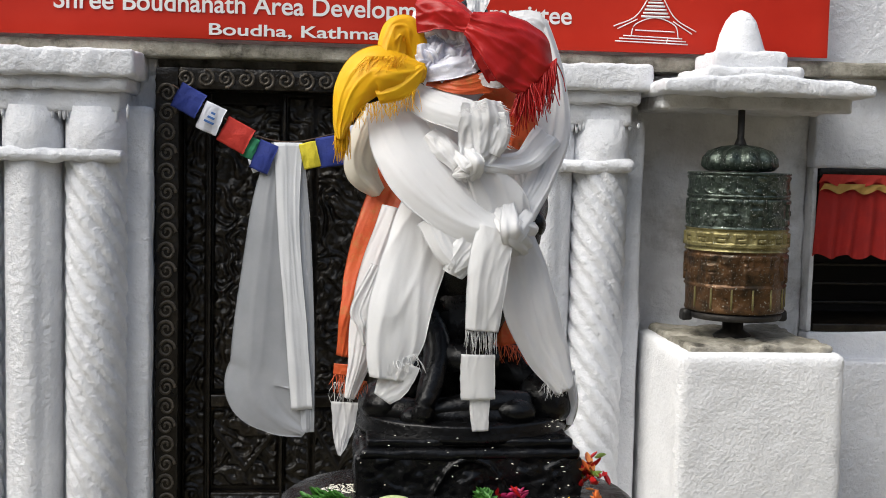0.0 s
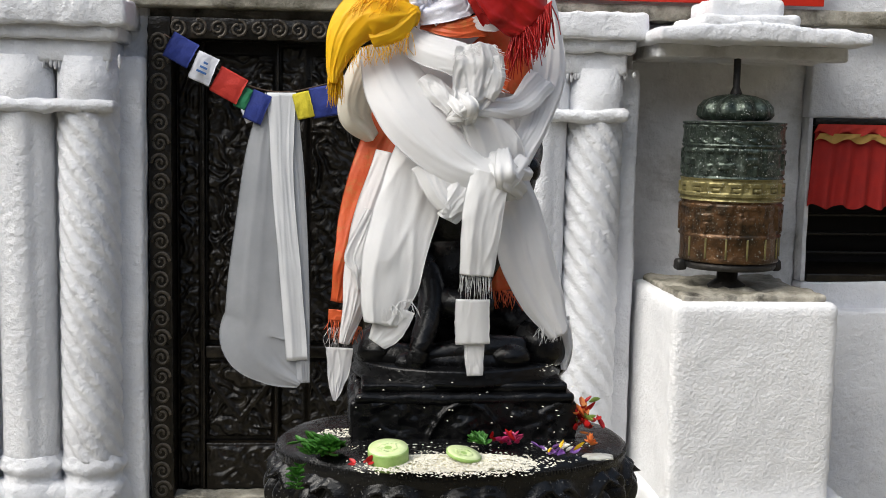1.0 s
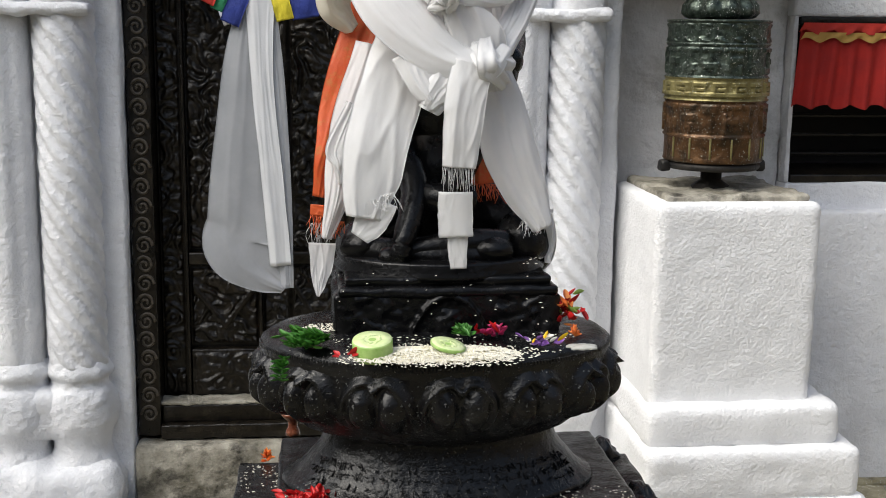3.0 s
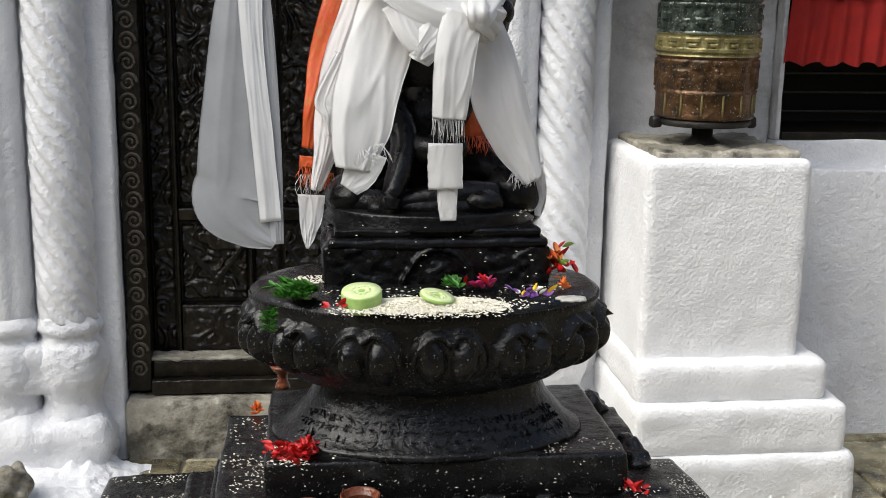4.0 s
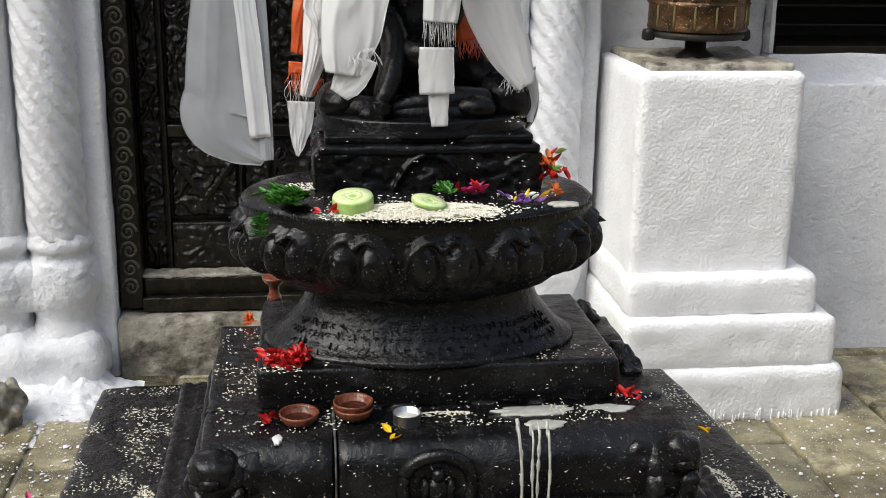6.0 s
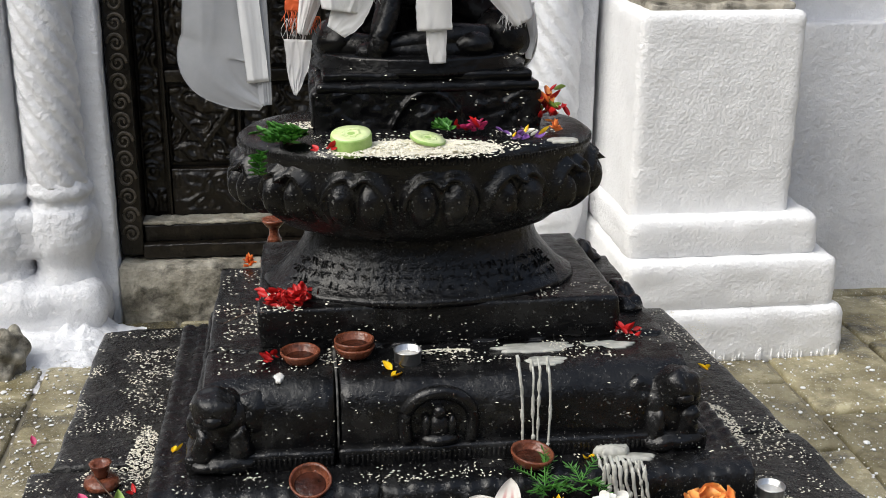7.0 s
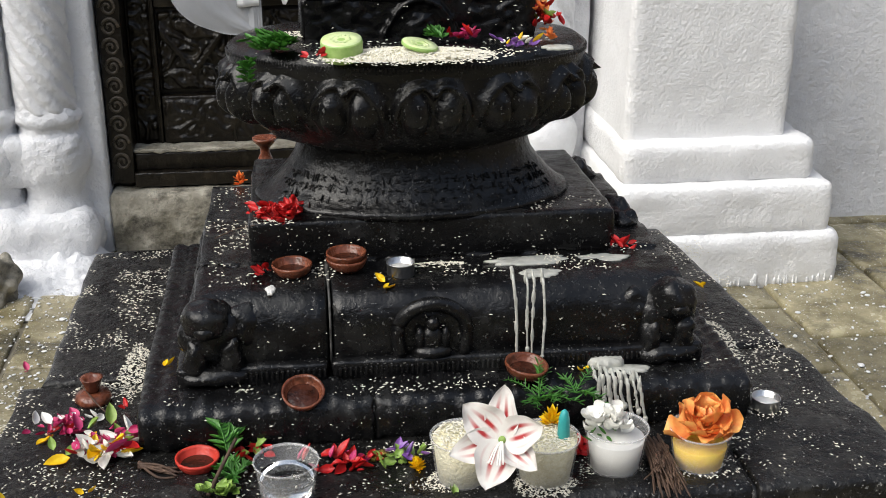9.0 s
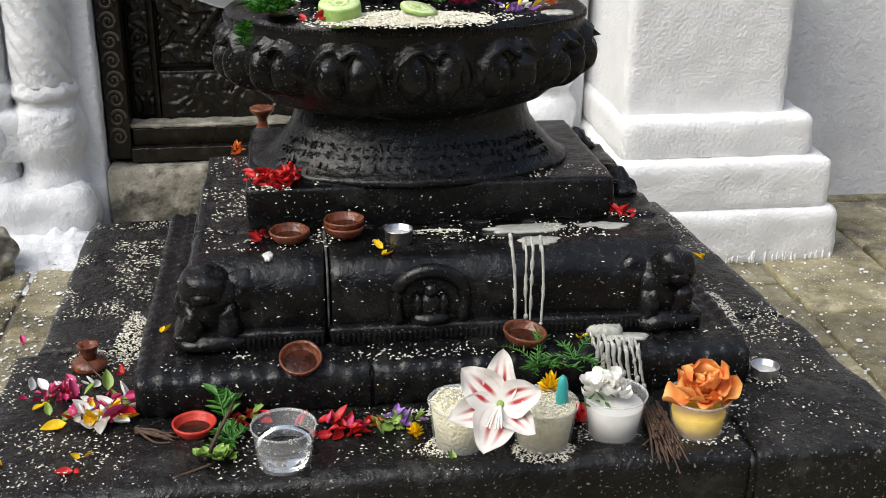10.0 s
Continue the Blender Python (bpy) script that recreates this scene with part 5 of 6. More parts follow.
cloth("top_scarf", "white silk scarf end sticking up behind the head", SILK, [
    ("end", [P((0.204, 1.560, 1.409), 0.05), P((0.200, 1.550, 1.379), 0.03), P((0.196, 1.540, 1.360), 0.02)], dict(fold=0.005, folds=1.5, curve=0.012, seed=29)),
    ("end", [P((0.247, 1.600, 1.362), 0.02), P((0.276, 1.590, 1.360), 0.03), P((0.293, 1.590, 1.344), 0.02)], dict(fold=0.003, folds=1, curve=0.01, seed=30, face=(0, -1, 0.4))),
    ("end", [P((0.197, 1.530, 1.279), 0.014), P((0.224, 1.520, 1.277), 0.02), P((0.243, 1.530, 1.283), 0.012)], dict(fold=0.003, folds=1, curve=0.008, seed=32, face=(0, -1, 0.4)))])

# ---- scarf and flags on the door ----
door_scarf = thing("door_scarf", "sheer white gauze scarf hung in front of the door", "scarf")
part("gauze", ribbon([P((-0.104, 2.785, 1.203), 0.05), P((-0.116, 2.785, 1.078), 0.11), P((-0.120, 2.785, 0.880), 0.16), P((-0.125, 2.785, 0.694), 0.19), P((-0.137, 2.785, 0.626), 0.18), P((-0.097, 2.785, 0.566), 0.11), P((-0.043, 2.785, 0.525), 0.03)], fold=0.004, folds=2, curve=0.01, seed=51), SHEER, door_scarf)
part("gauze", ribbon([P((-0.072, 2.782, 1.203), 0.03), P((-0.060, 2.782, 1.014), 0.045), P((-0.046, 2.782, 0.748), 0.045), P((-0.037, 2.782, 0.526), 0.03)], fold=0.003, folds=1.5, curve=0.006, seed=52), SHEER, door_scarf)
part("folded_strip", ribbon([P((-0.091, 2.776, 1.206), 0.065), P((-0.088, 2.774, 1.014), 0.05), P((-0.070, 2.774, 0.803), 0.05), P((-0.052, 2.776, 0.581), 0.05)], fold=0.0025, folds=1.6, curve=0.004, seed=53), SHEER_DENSE, door_scarf)

string = part("flag_string", tube([(-0.356, 2.790, 1.332), (-0.285, 2.785, 1.289), (-0.182, 2.780, 1.227), (-0.091, 2.778, 1.207), (-0.000, 2.780, 1.225), (0.104, 2.785, 1.260), (0.287, 2.790, 1.350)], 0.002, 6, 60), TWIG)
tagged(string, "thin cord strung across the door for prayer flags", "cord")


def flag(c, size, roll, material, label, seed, ink=False):
    f = thing("prayer_flag", label, "flag", "prayer flags on the cord", at=c)
    f.rotation_euler = (0, radians(roll), 0)
    w, h = size
    part("sheet", ribbon([(0, 0, h / 2, w), (0, -0.004, 0, w), (0, 0, -h / 2, w)], fold=0.003, folds=1.3, curve=0.004, seed=seed, n=14, nv=14, thick=0.001), material, f)
    if ink:
        for k in range(3):
            part("ink_bar", rbox(-0.012 + 0.004 * k, 0.012 - 0.003 * k, -0.0135, -0.012, -0.012 + 0.011 * k, -0.007 + 0.011 * k, 0.0005, 0.02), INK, f, "blue printed bar")
    return f


flag((-0.319, 2.787, 1.297), (0.062, 0.06), 28, FLAG_BLUE, "dark blue cotton prayer flag at the corner of the door", 61)
flag((-0.267, 2.780, 1.257), (0.05, 0.066), 24, FLAG_WHITE, "white cotton prayer flag printed in blue", 62, True)
flag((-0.210, 2.776, 1.220), (0.068, 0.062), 28, FLAG_RED, "red cotton prayer flag", 63)
flag((-0.177, 2.780, 1.192), (0.03, 0.05), 25, FLAG_GREEN, "green cotton prayer flag mostly hidden by a blue one", 64)
flag((-0.166, 2.782, 1.162), (0.03, 0.05), -20, FLAG_WHITE, "white cotton prayer flag behind a blue one", 65)
flag((-0.146, 2.774, 1.172), (0.045, 0.07), 22, FLAG_BLUE, "blue cotton prayer flag beside the gauze scarf", 66)
flag((-0.041, 2.776, 1.178), (0.04, 0.06), -14, FLAG_YELLOW, "yellow cotton prayer flag beside the gauze scarf", 67)
flag((0.007, 2.778, 1.188), (0.06, 0.07), -10, FLAG_BLUE, "blue cotton prayer flag beside a yellow one", 68)
flag((0.062, 2.780, 1.220), (0.04, 0.06), -16, FLAG_WHITE, "white cotton prayer flag at the middle of the cord", 69)

# ---- offerings ----
def lathe_part(name, prof, material, parent, label="", seg=28, wob=0.0, seed=0, close=True):
    return part(name, lathe(prof, seg, fn=(lambda r, z, a, k: (r * (1 + wob * noise.noise(Vector((math.cos(a) * 1.5, math.sin(a) * 1.5, z * 20 + seed)))), z)), close=close), material, parent, label)


def oil_lamp(c, r, label, material=None, tilt=0, yaw=0, full=True, spout=False):
    t = thing("clay_lamp", label, "oil lamp", "clay lamps on the base", at=c)
    t.rotation_euler = (radians(tilt), 0, radians(yaw))
    h = r * 0.62
    prof = [(r * 0.3, 0.0), (r * 0.62, 0.0), (r * 0.85, h * 0.35), (r, h * 0.85), (r * 1.0, h), (r * 0.92, h * 1.02), (r * 0.86, h * 0.85), (r * 0.74, h * 0.4), (r * 0.5, h * 0.22), (r * 0.05, h * 0.2)]
    lathe_part("dish", prof, material or CLAY, t, wob=0.06, seed=r * 900)
    if full:
        lathe_part("oil", [(r * 0.05, h * 0.3), (r * 0.55, h * 0.32), (r * 0.73, h * 0.44), (r * 0.7, h * 0.47), (r * 0.05, h * 0.45)], OIL, t, "dark burnt oil")
    return t


oil_lamp((0.030, 1.370, 0.503), 0.0245, "red clay oil lamp with dark oil beside the plinth", spout=True)
oil_lamp((0.096, 1.381, 0.503), 0.025, "two nested red clay oil lamps beside a tea light", yaw=30)
oil_lamp((*(0.096, 1.381, 0.503)[:2], 0.5105), 0.0245, "chipped red clay lamp stacked in another", yaw=140)
oil_lamp((0.037, 1.245, 0.403), 0.0245, "glazed brown clay lamp tipped on the lower step", tilt=22)
oil_lamp((0.294, 1.262, 0.409), 0.026, "clay lamp under wax drips on the lower step", tilt=8, yaw=60)
oil_lamp((-0.081, 1.207, 0.346), 0.0245, "bright red painted clay lamp among leaves", CLAY_RED, yaw=20)


def tea_light(c, label):
    t = thing("tea_light", label, "tea light", "tea lights", at=c)
    lathe_part("cup", [(0.0155, 0), (0.0162, 0.0006), (0.0165, 0.0155), (0.0172, 0.016), (0.0172, 0.0168), (0.016, 0.0165), (0.0155, 0.004), (0.001, 0.004)], TIN, t, wob=0.02)
    lathe_part("wax", [(0.001, 0.0045), (0.0152, 0.0045), (0.0155, 0.009), (0.001, 0.0085)], WAX_WHITE, t, "remains of white wax")
    return t


tea_light((0.159, 1.356, 0.503), "silvery aluminium tea light cup beside the clay lamps")
tea_light((0.588, 1.251, 0.350), "silvery aluminium tea light cup on rice grains")


def goblet(c, h, label, flip=False):
    t = thing("clay_goblet", label, "goblet", "clay goblets", at=c)
    if flip:
        lathe_part("base", [(0.021, 0), (0.0225, 0.004), (0.02, 0.009), (0.012, 0.012), (0.004, 0.013)], CLAY, t, wob=0.08)
        lathe_part("cup", [(0.008, 0.012), (0.009, 0.018), (0.013, 0.03), (0.0135, 0.031), (0.010, 0.03), (0.004, 0.022)], CLAY, t, wob=0.06)
    else:
        lathe_part("stem", [(0.012, 0), (0.011, 0.006), (0.0075, 0.013), (0.008, 0.022), (0.015, 0.029), (0.0185, 0.034), (0.019, 0.0375), (0.016, 0.037), (0.004, 0.033)], CLAY, t, wob=0.04)
    return t


goblet((-0.006, 1.836, 0.503), 0.04, "small clay goblet standing behind the plinth")
goblet((-0.215, 1.371, 0.350), 0.03, "small clay goblet dusted with rice on the slab", True)


def cup(c, r, h, label, fill=None, level=0.8, top=None):
    """A clear plastic tumbler, open above."""
    t = thing("plastic_cup", label, "cup", "plastic cups of offerings", at=c)
    rb = r * 0.82
    tumbler = lathe_part("tumbler", [(rb, 0.0), (rb + (r - rb) * 0.5, h * 0.5), (r, h)], PLASTIC, t, "clear plastic", seg=48, close=False)
    tumbler.visible_shadow = False
    lathe_part("rim", [(r * 0.985, h - 0.002), (r * 1.03, h - 0.001), (r * 1.035, h + 0.0008), (r * 0.985, h + 0.001), (r * 0.985, h - 0.002)], RIM, t, seg=48, close=False)
    if fill:
        rt = rb + (r - rb) * level - 0.002
        lathe_part("filling", [(0.001, 0.0025), (rb - 0.0025, 0.0025), (rt, h * level - 0.0005), (rt - 0.0006, h * level), (0.001, h * level + (0.002 if fill is not WATER else 0))], fill, t, seg=48)
    return t


cup((0.017, 1.139, 0.346), 0.0335, 0.045, "clear plastic tumbler three quarters full of water", WATER, 0.62)
c1 = (0.205, 1.148, 0.346)
c2 = (0.294, 1.143, 0.346)
c3 = (0.374, 1.151, 0.346)
c4 = (0.469, 1.148, 0.347)
cup(c1, 0.035, 0.056, "plastic cup packed with pale rice and wax", DOUGH, 0.97)
cup(c2, 0.036, 0.052, "plastic cup packed with pale rice and a candle end", DOUGH, 0.98)
cup(c3, 0.0345, 0.053, "plastic cup filled with smooth white wax", WAX_WHITE, 0.78)
cup(c4, 0.034, 0.045, "plastic cup with yellow petals under an orange flower", PETAL_YELLOW, 0.6)
candle = part("candle_stub", lathe([(0.0065, 0), (0.0068, 0.01), (0.006, 0.028), (0.004, 0.036), (0.001, 0.039)], 14, at=(c2[0] + 0.018, c2[1] - 0.004, c2[2] + 0.046)), TEAL)
tagged(candle, "teal wax candle stub stuck in a rice cup", "candle")


def petals_thing(name, label, category, c, specs, group="flowers", at_rot=(0, 0, 0)):
    """specs: (name, mesh, material, list of poses)"""
    t = thing(name, label, category, group, at=c)
    t.rotation_euler = [radians(a) for a in at_rot]
    for pn, geo, material, poses in specs:
        me = to_mesh(pn, *geo)
        me.materials.append(material)
        for m in poses:
            part(pn, me, material, t, m=m)
    return t


def uv_petal(name, length, width, cup_, curl, material, nu=18, nv=12):
    geo = petal(length, width, cup_, curl, nu, nv, blunt=0.72, ruffle=0.09)
    me = to_mesh(name, *geo)
    me.materials.append(material)
    uv = me.uv_layers.new(name="UVMap")
    row = nv + 1
    tot = row * (nu + 1)
    for lp in me.loops:
        i = lp.vertex_index % tot
        uv.data[lp.index].uv = ((i // row) / nu, (i % row) / nv)
    return me


rn = random.Random(77)
lily_c = (0.234, 1.078, 0.436)
lily = thing("lily", "large white lily with crimson-streaked petals leaning on a cup", "flower", "flowers", at=lily_c)
lily.rotation_euler = (radians(58), 0, radians(-22))
pm_wide = uv_petal("petal", 0.062, 0.05, 0.2, -0.1, LILY)
pm_thin = uv_petal("petal", 0.062, 0.04, 0.22, -0.14, LILY)
for k in range(6):
    me = pm_wide if k % 2 == 1 else pm_thin
    part("petal", me, LILY, lily, m=turned(0, 0, 0.002 * (k % 2), 90 + 60 * k + rn.uniform(-7, 7), rn.uniform(16, 28), rn.uniform(-16, 16), rn.uniform(0.74, 0.92)))
for k in range(6):
    a = rn.uniform(-0.6, 0.6) - 1.4
    part("stamen", tube([(0, 0, 0.002), (0.012 * math.cos(a), 0.012 * math.sin(a), 0.018), (0.02 * math.cos(a), 0.026 * math.sin(a), 0.026)], 0.0009, 6, 10), PETAL_WHITE, lily)
part("throat", blob((0, 0, 0.003), 0.004, 0.004, 0.003), GREEN_LIGHT, lily, "green throat")

orange_specs = []
for ring, (n, L, W, el) in enumerate(((8, 0.042, 0.03, 8), (7, 0.037, 0.028, 35), (6, 0.03, 0.024, 60), (4, 0.022, 0.018, 78))):
    poses = [turned(0, 0, 0.002 * ring, 360 / n * k + rn.uniform(-16, 16), el + rn.uniform(-14, 12), rn.uniform(-20, 20), rn.uniform(0.8, 1.15)) for k in range(n)]
    orange_specs.append(("petal", petal(L, W * 1.15, 0.28, 0.16, 14, 8, blunt=0.55, ruffle=0.2), PETAL_ORANGE, poses))
petals_thing("orange_flower", "ruffled orange flower set on a plastic cup", "flower", (c4[0] + 0.002, c4[1] + 0.002, c4[2] + 0.046), orange_specs, at_rot=(14, 0, 0))
white_specs = [("floret_petal", petal(0.016, 0.015, 0.45, 0.2, 6, 4, blunt=0.5), PETAL_WHITE, [turned(rn.gauss(0, 0.012), rn.gauss(0, 0.008), 0.004 + rn.random() * 0.016, rn.uniform(0, 360), rn.uniform(0, 60), rn.uniform(-30, 30)) for _ in range(46)]),
               ("stem", petal(0.012, 0.004, 0.2, 0.1, 4, 2), GREEN, [turned(rn.gauss(0, 0.014), rn.gauss(0, 0.008), 0.002, rn.uniform(0, 360), rn.uniform(-10, 40)) for _ in range(10)])]
petals_thing("white_flowers", "cluster of small white flowers on the wax", "flowers", (c3[0] - 0.008, c3[1] + 0.004, c3[2] + 0.045), white_specs)


def marigold(c, r, label, material=None, n=42, sc=1.0):
    g = petal(r * 0.75, r * 0.35, 0.3, 0.25, 4, 3)
    return petals_thing("marigold", label, "flower", c, [("petal", g, material or PETAL_YELLOW, [turned(0, 0, r * 0.5 * rn.random(), rn.uniform(0, 360), rn.uniform(-5, 75), rn.uniform(-20, 20), rn.uniform(0.7, 1.1)) for _ in range(n)])])


marigold((c2[0] + 0.012, c2[1] + 0.022, c2[2] + 0.052), 0.02, "bright yellow marigold on a rice cup")
marigold((0.158, 1.173, 0.348), 0.014, "crushed yellow marigold on the slab")
marigold((-0.042, 1.724, 0.503), 0.017, "small orange marigold beside the foot", PETAL_ORANGE, 26)
marigold((0.346, 1.428, 0.767), 0.013, "small orange-red flower behind the statue's seat", PETAL_ORANGE, 26)


def scatter_petals(name, label, c, spread, counts, size=0.016, height=0.006, group="petal heaps", seed=0, category="petals"):
    """counts: (material, number) pairs"""
    r2 = random.Random(seed)
    specs = []
    for material, n in counts:
        for var in range(2):
            g = petal(size * (0.8 + 0.4 * var), size * (0.45 + 0.2 * var), 0.35, 0.22, 5, 4)
            specs.append(("petal", g, material, [turned(r2.gauss(0, spread[0]), r2.gauss(0, spread[1]), 0.002 + abs(r2.gauss(0, height)), r2.uniform(0, 360), r2.uniform(-15, 40), r2.uniform(-50, 50), r2.uniform(0.7, 1.2)) for _ in range((n + var) // 2)]))
    return petals_thing(name, label, category, c, specs, group)


scatter_petals("petal_heap", "heap of bright red petals on the plinth corner", (0.017, 1.441, 0.552), (0.014, 0.011), ((PETAL_RED, 110),), 0.012, 0.006, seed=1)
scatter_petals("petal_heap", "few red petals beside a clay lamp", (-0.003, 1.379, 0.503), (0.007, 0.004), ((PETAL_RED, 9),), 0.013, 0.002, seed=2)
scatter_petals("petal_heap", "few red petals on the block's edge", (0.447, 1.412, 0.503), (0.007, 0.005), ((PETAL_RED, 11),), 0.015, 0.004, seed=3)
scatter_petals("petal_heap", "heap of magenta, white and yellow petals on the slab", (-0.181, 1.256, 0.348), (0.022, 0.012), ((PETAL_PINK, 26), (PETAL_WHITE, 12), (GREEN_LIGHT, 14), (PETAL_RED, 8)), 0.02, 0.009, seed=4)
scatter_petals("petal_heap", "scattered magenta petals on the slab", (-0.234, 1.301, 0.348), (0.016, 0.010), ((PETAL_PINK, 12), (PETAL_RED, 4), (PETAL_WHITE, 3)), 0.016, 0.003, seed=5)
scatter_petals("petal_heap", "dark red petals between the cups", (0.079, 1.189, 0.348), (0.022, 0.008), ((PETAL_RED, 30), (PETAL_PINK, 8)), 0.017, 0.006, seed=6)
scatter_petals("petal_heap", "red petals behind the water cup", (-0.023, 1.219, 0.348), (0.010, 0.008), ((PETAL_RED, 12), (GREEN_LIGHT, 5)), 0.016, 0.006, seed=7)
scatter_petals("petal_heap", "purple and green scraps between the cups", (0.138, 1.190, 0.348), (0.016, 0.008), ((PETAL_PURPLE, 8), (GREEN_LIGHT, 16)), 0.016, 0.005, seed=8)
scatter_petals("petal_heap", "red petals behind the white cup", (0.341, 1.182, 0.348), (0.008, 0.01), ((PETAL_RED, 14),), 0.018, 0.01, seed=9)
scatter_petals("petal_heap", "magenta petals on the rice", (0.248, 1.426, 0.768), (0.009, 0.007), ((PETAL_PINK, 16), (PETAL_RED, 5)), 0.014, 0.006, seed=10)
scatter_petals("petal_heap", "purple and gold petals beside the rice", (0.298, 1.386, 0.767), (0.012, 0.007), ((PETAL_PURPLE, 9), (PETAL_YELLOW, 4), (PETAL_WHITE, 3)), 0.012, 0.005, seed=11)
scatter_petals("petal_heap", "red and orange blossoms heaped beside the seat", (0.344, 1.475, 0.770), (0.008, 0.012), ((PETAL_RED, 22), (PETAL_ORANGE, 12), (GREEN_LIGHT, 4)), 0.018, 0.018, seed=12)
scatter_petals("petal_heap", "red petals beside a cucumber slice", (0.069, 1.347, 0.767), (0.006, 0.003), ((PETAL_RED, 5),), 0.012, 0.002, seed=13)
scatter_petals("petal_heap", "loose yellow petals strewn on the steps", (0.146, 1.334, 0.500), (0.004, 0.003), ((PETAL_YELLOW, 3),), 0.016, 0.002, seed=14)
scatter_petals("petal_heap", "pale yellow and white blossom heap on the slab", (-0.189, 1.239, 0.349), (0.014, 0.010), ((PETAL_WHITE, 26), (PETAL_YELLOW, 12), (PETAL_PINK, 10)), 0.02, 0.008, seed=21)
scatter_petals("petal_heap", "white and pink petals beside a clay goblet", (-0.242, 1.313, 0.349), (0.018, 0.010), ((PETAL_WHITE, 10), (PETAL_PINK, 10)), 0.015, 0.003, seed=22)
for k, (p, mt) in enumerate((((-0.122, 1.342, 0.403), PETAL_YELLOW), ((-0.258, 1.281, 0.348), PETAL_YELLOW), ((-0.198, 1.166, 0.347), PETAL_YELLOW), ((-0.272, 1.164, 0.347), PETAL_YELLOW), ((-0.195, 1.144, 0.347), PETAL_RED), ((0.198, 1.116, 0.347), GREEN_LIGHT), ((0.636, 1.602, 0.352), PETAL_YELLOW), ((0.368, 1.278, 0.403), PETAL_YELLOW), ((-0.484, 2.146, 0.003), PETAL_PINK), ((-0.175, 1.340, 0.350), PETAL_RED))):
    scatter_petals("loose_petal", "single fallen petal on the stone", p, (0.003, 0.003), ((mt, 2),), 0.015, 0.001, "loose petals", 30 + k, "petal")


def sprig(name, label, c, size, n, material, yaw0, fan=60, seed=0, leaf=(0.016, 0.006), lift=14, m_stem=None):
    """A leafy twig: a bent stem with leaves on both sides."""
    r2 = random.Random(seed)
    t = thing(name, label, "sprig", "green sprigs", at=c)
    me = to_mesh("leaf", *petal(leaf[0], leaf[1], 0.25, 0.12, 5, 4))
    me.materials.append(material)
    for k in range(n):
        a = radians(yaw0 + r2.uniform(-fan, fan))
        L = size * r2.uniform(0.6, 1.1)
        e = Vector((L * math.cos(a), L * math.sin(a), L * math.tan(radians(lift)) * r2.uniform(0.2, 1.2)))
        pts = [(0, 0, 0.003), tuple(e * 0.5 + Vector((0, 0, 0.006))), tuple(e)]
        part("stem", tube(pts, 0.0008, 5, 10, 0.5), m_stem or material, t)
        ln = spline(pts, 9)
        for q in ln[1:]:
            for s in (-1, 1):
                part("leaf", me, material, t, m=turned(q[0], q[1], q[2], math.degrees(a) + s * r2.uniform(25, 65), r2.uniform(-10, 35), r2.uniform(-30, 30), r2.uniform(0.6, 1.1)))
    return t


sprig("leafy_sprig", "wilted dark green leaf bunch hanging over the pedestal rim", (0.047, 1.414, 0.770), 0.05, 11, GREEN, 205, 38, 1, (0.017, 0.008), 8)
hang = sprig("leafy_sprig", "wilted green stem drooping down the carved rim", (-0.003, 1.360, 0.763), 0.03, 2, GREEN, 250, 15, 2, (0.014, 0.006), -60)
sprig("leafy_sprig", "small green sprig laid on the rice", (0.213, 1.394, 0.775), 0.026, 3, GREEN, 135, 40, 3, (0.012, 0.005), 25)
sprig("fern_sprig", "feathery green fern frond behind the cups", (0.301, 1.215, 0.401), 0.045, 9, GREEN, 0, 200, 4, (0.011, 0.0016), 22)
sprig("fern_sprig", "feathery green fern frond behind the white cup", (0.343, 1.215, 0.405), 0.04, 6, GREEN, 0, 200, 5, (0.011, 0.0016), 20)
sprig("leafy_sprig", "upright green leaves beside the red lamp", (-0.048, 1.208, 0.360), 0.03, 3, GREEN, 80, 50, 6, (0.02, 0.007), 55)
sprig("leafy_sprig", "feathery green leaves in front of the red lamp", (-0.037, 1.173, 0.352), 0.036, 6, GREEN, 180, 120, 7, (0.012, 0.003), 10)
sprig("leafy_sprig", "pale green buds on a fallen stem", (-0.059, 1.148, 0.350), 0.018, 4, GREEN_LIGHT, 60, 120, 8, (0.01, 0.008), 25)

twig = part("twig", tube([(-0.066, 1.143, 0.352), (-0.054, 1.170, 0.365), (-0.037, 1.200, 0.385)], 0.0024, 8, 16, 0.8), TWIG)
tagged(twig, "bare brown twig leaning among the leaves", "twig", "twigs")
twig = part("twig", tube([(-0.097, 1.115, 0.350), (-0.078, 1.126, 0.350), (-0.059, 1.136, 0.351)], 0.002, 8, 12, 0.7), TWIG)
tagged(twig, "short brown twig lying on the slab", "twig", "twigs")
twig = part("twig", tube([(-0.229, 1.380, 0.365), (-0.203, 1.336, 0.360), (-0.177, 1.307, 0.352)], 0.0011, 6, 12, 0.7), TWIG)
tagged(twig, "thin dark stem lying by the goblet", "twig", "twigs")
twig = part("twig", tube([(-0.067, 1.498, 0.505), (-0.042, 1.508, 0.512), (-0.012, 1.405, 0.555)], 0.0008, 6, 12, 0.7), TWIG)
tagged(twig, "thin dry straw leaning on the plinth", "twig", "twigs")
rootg = []
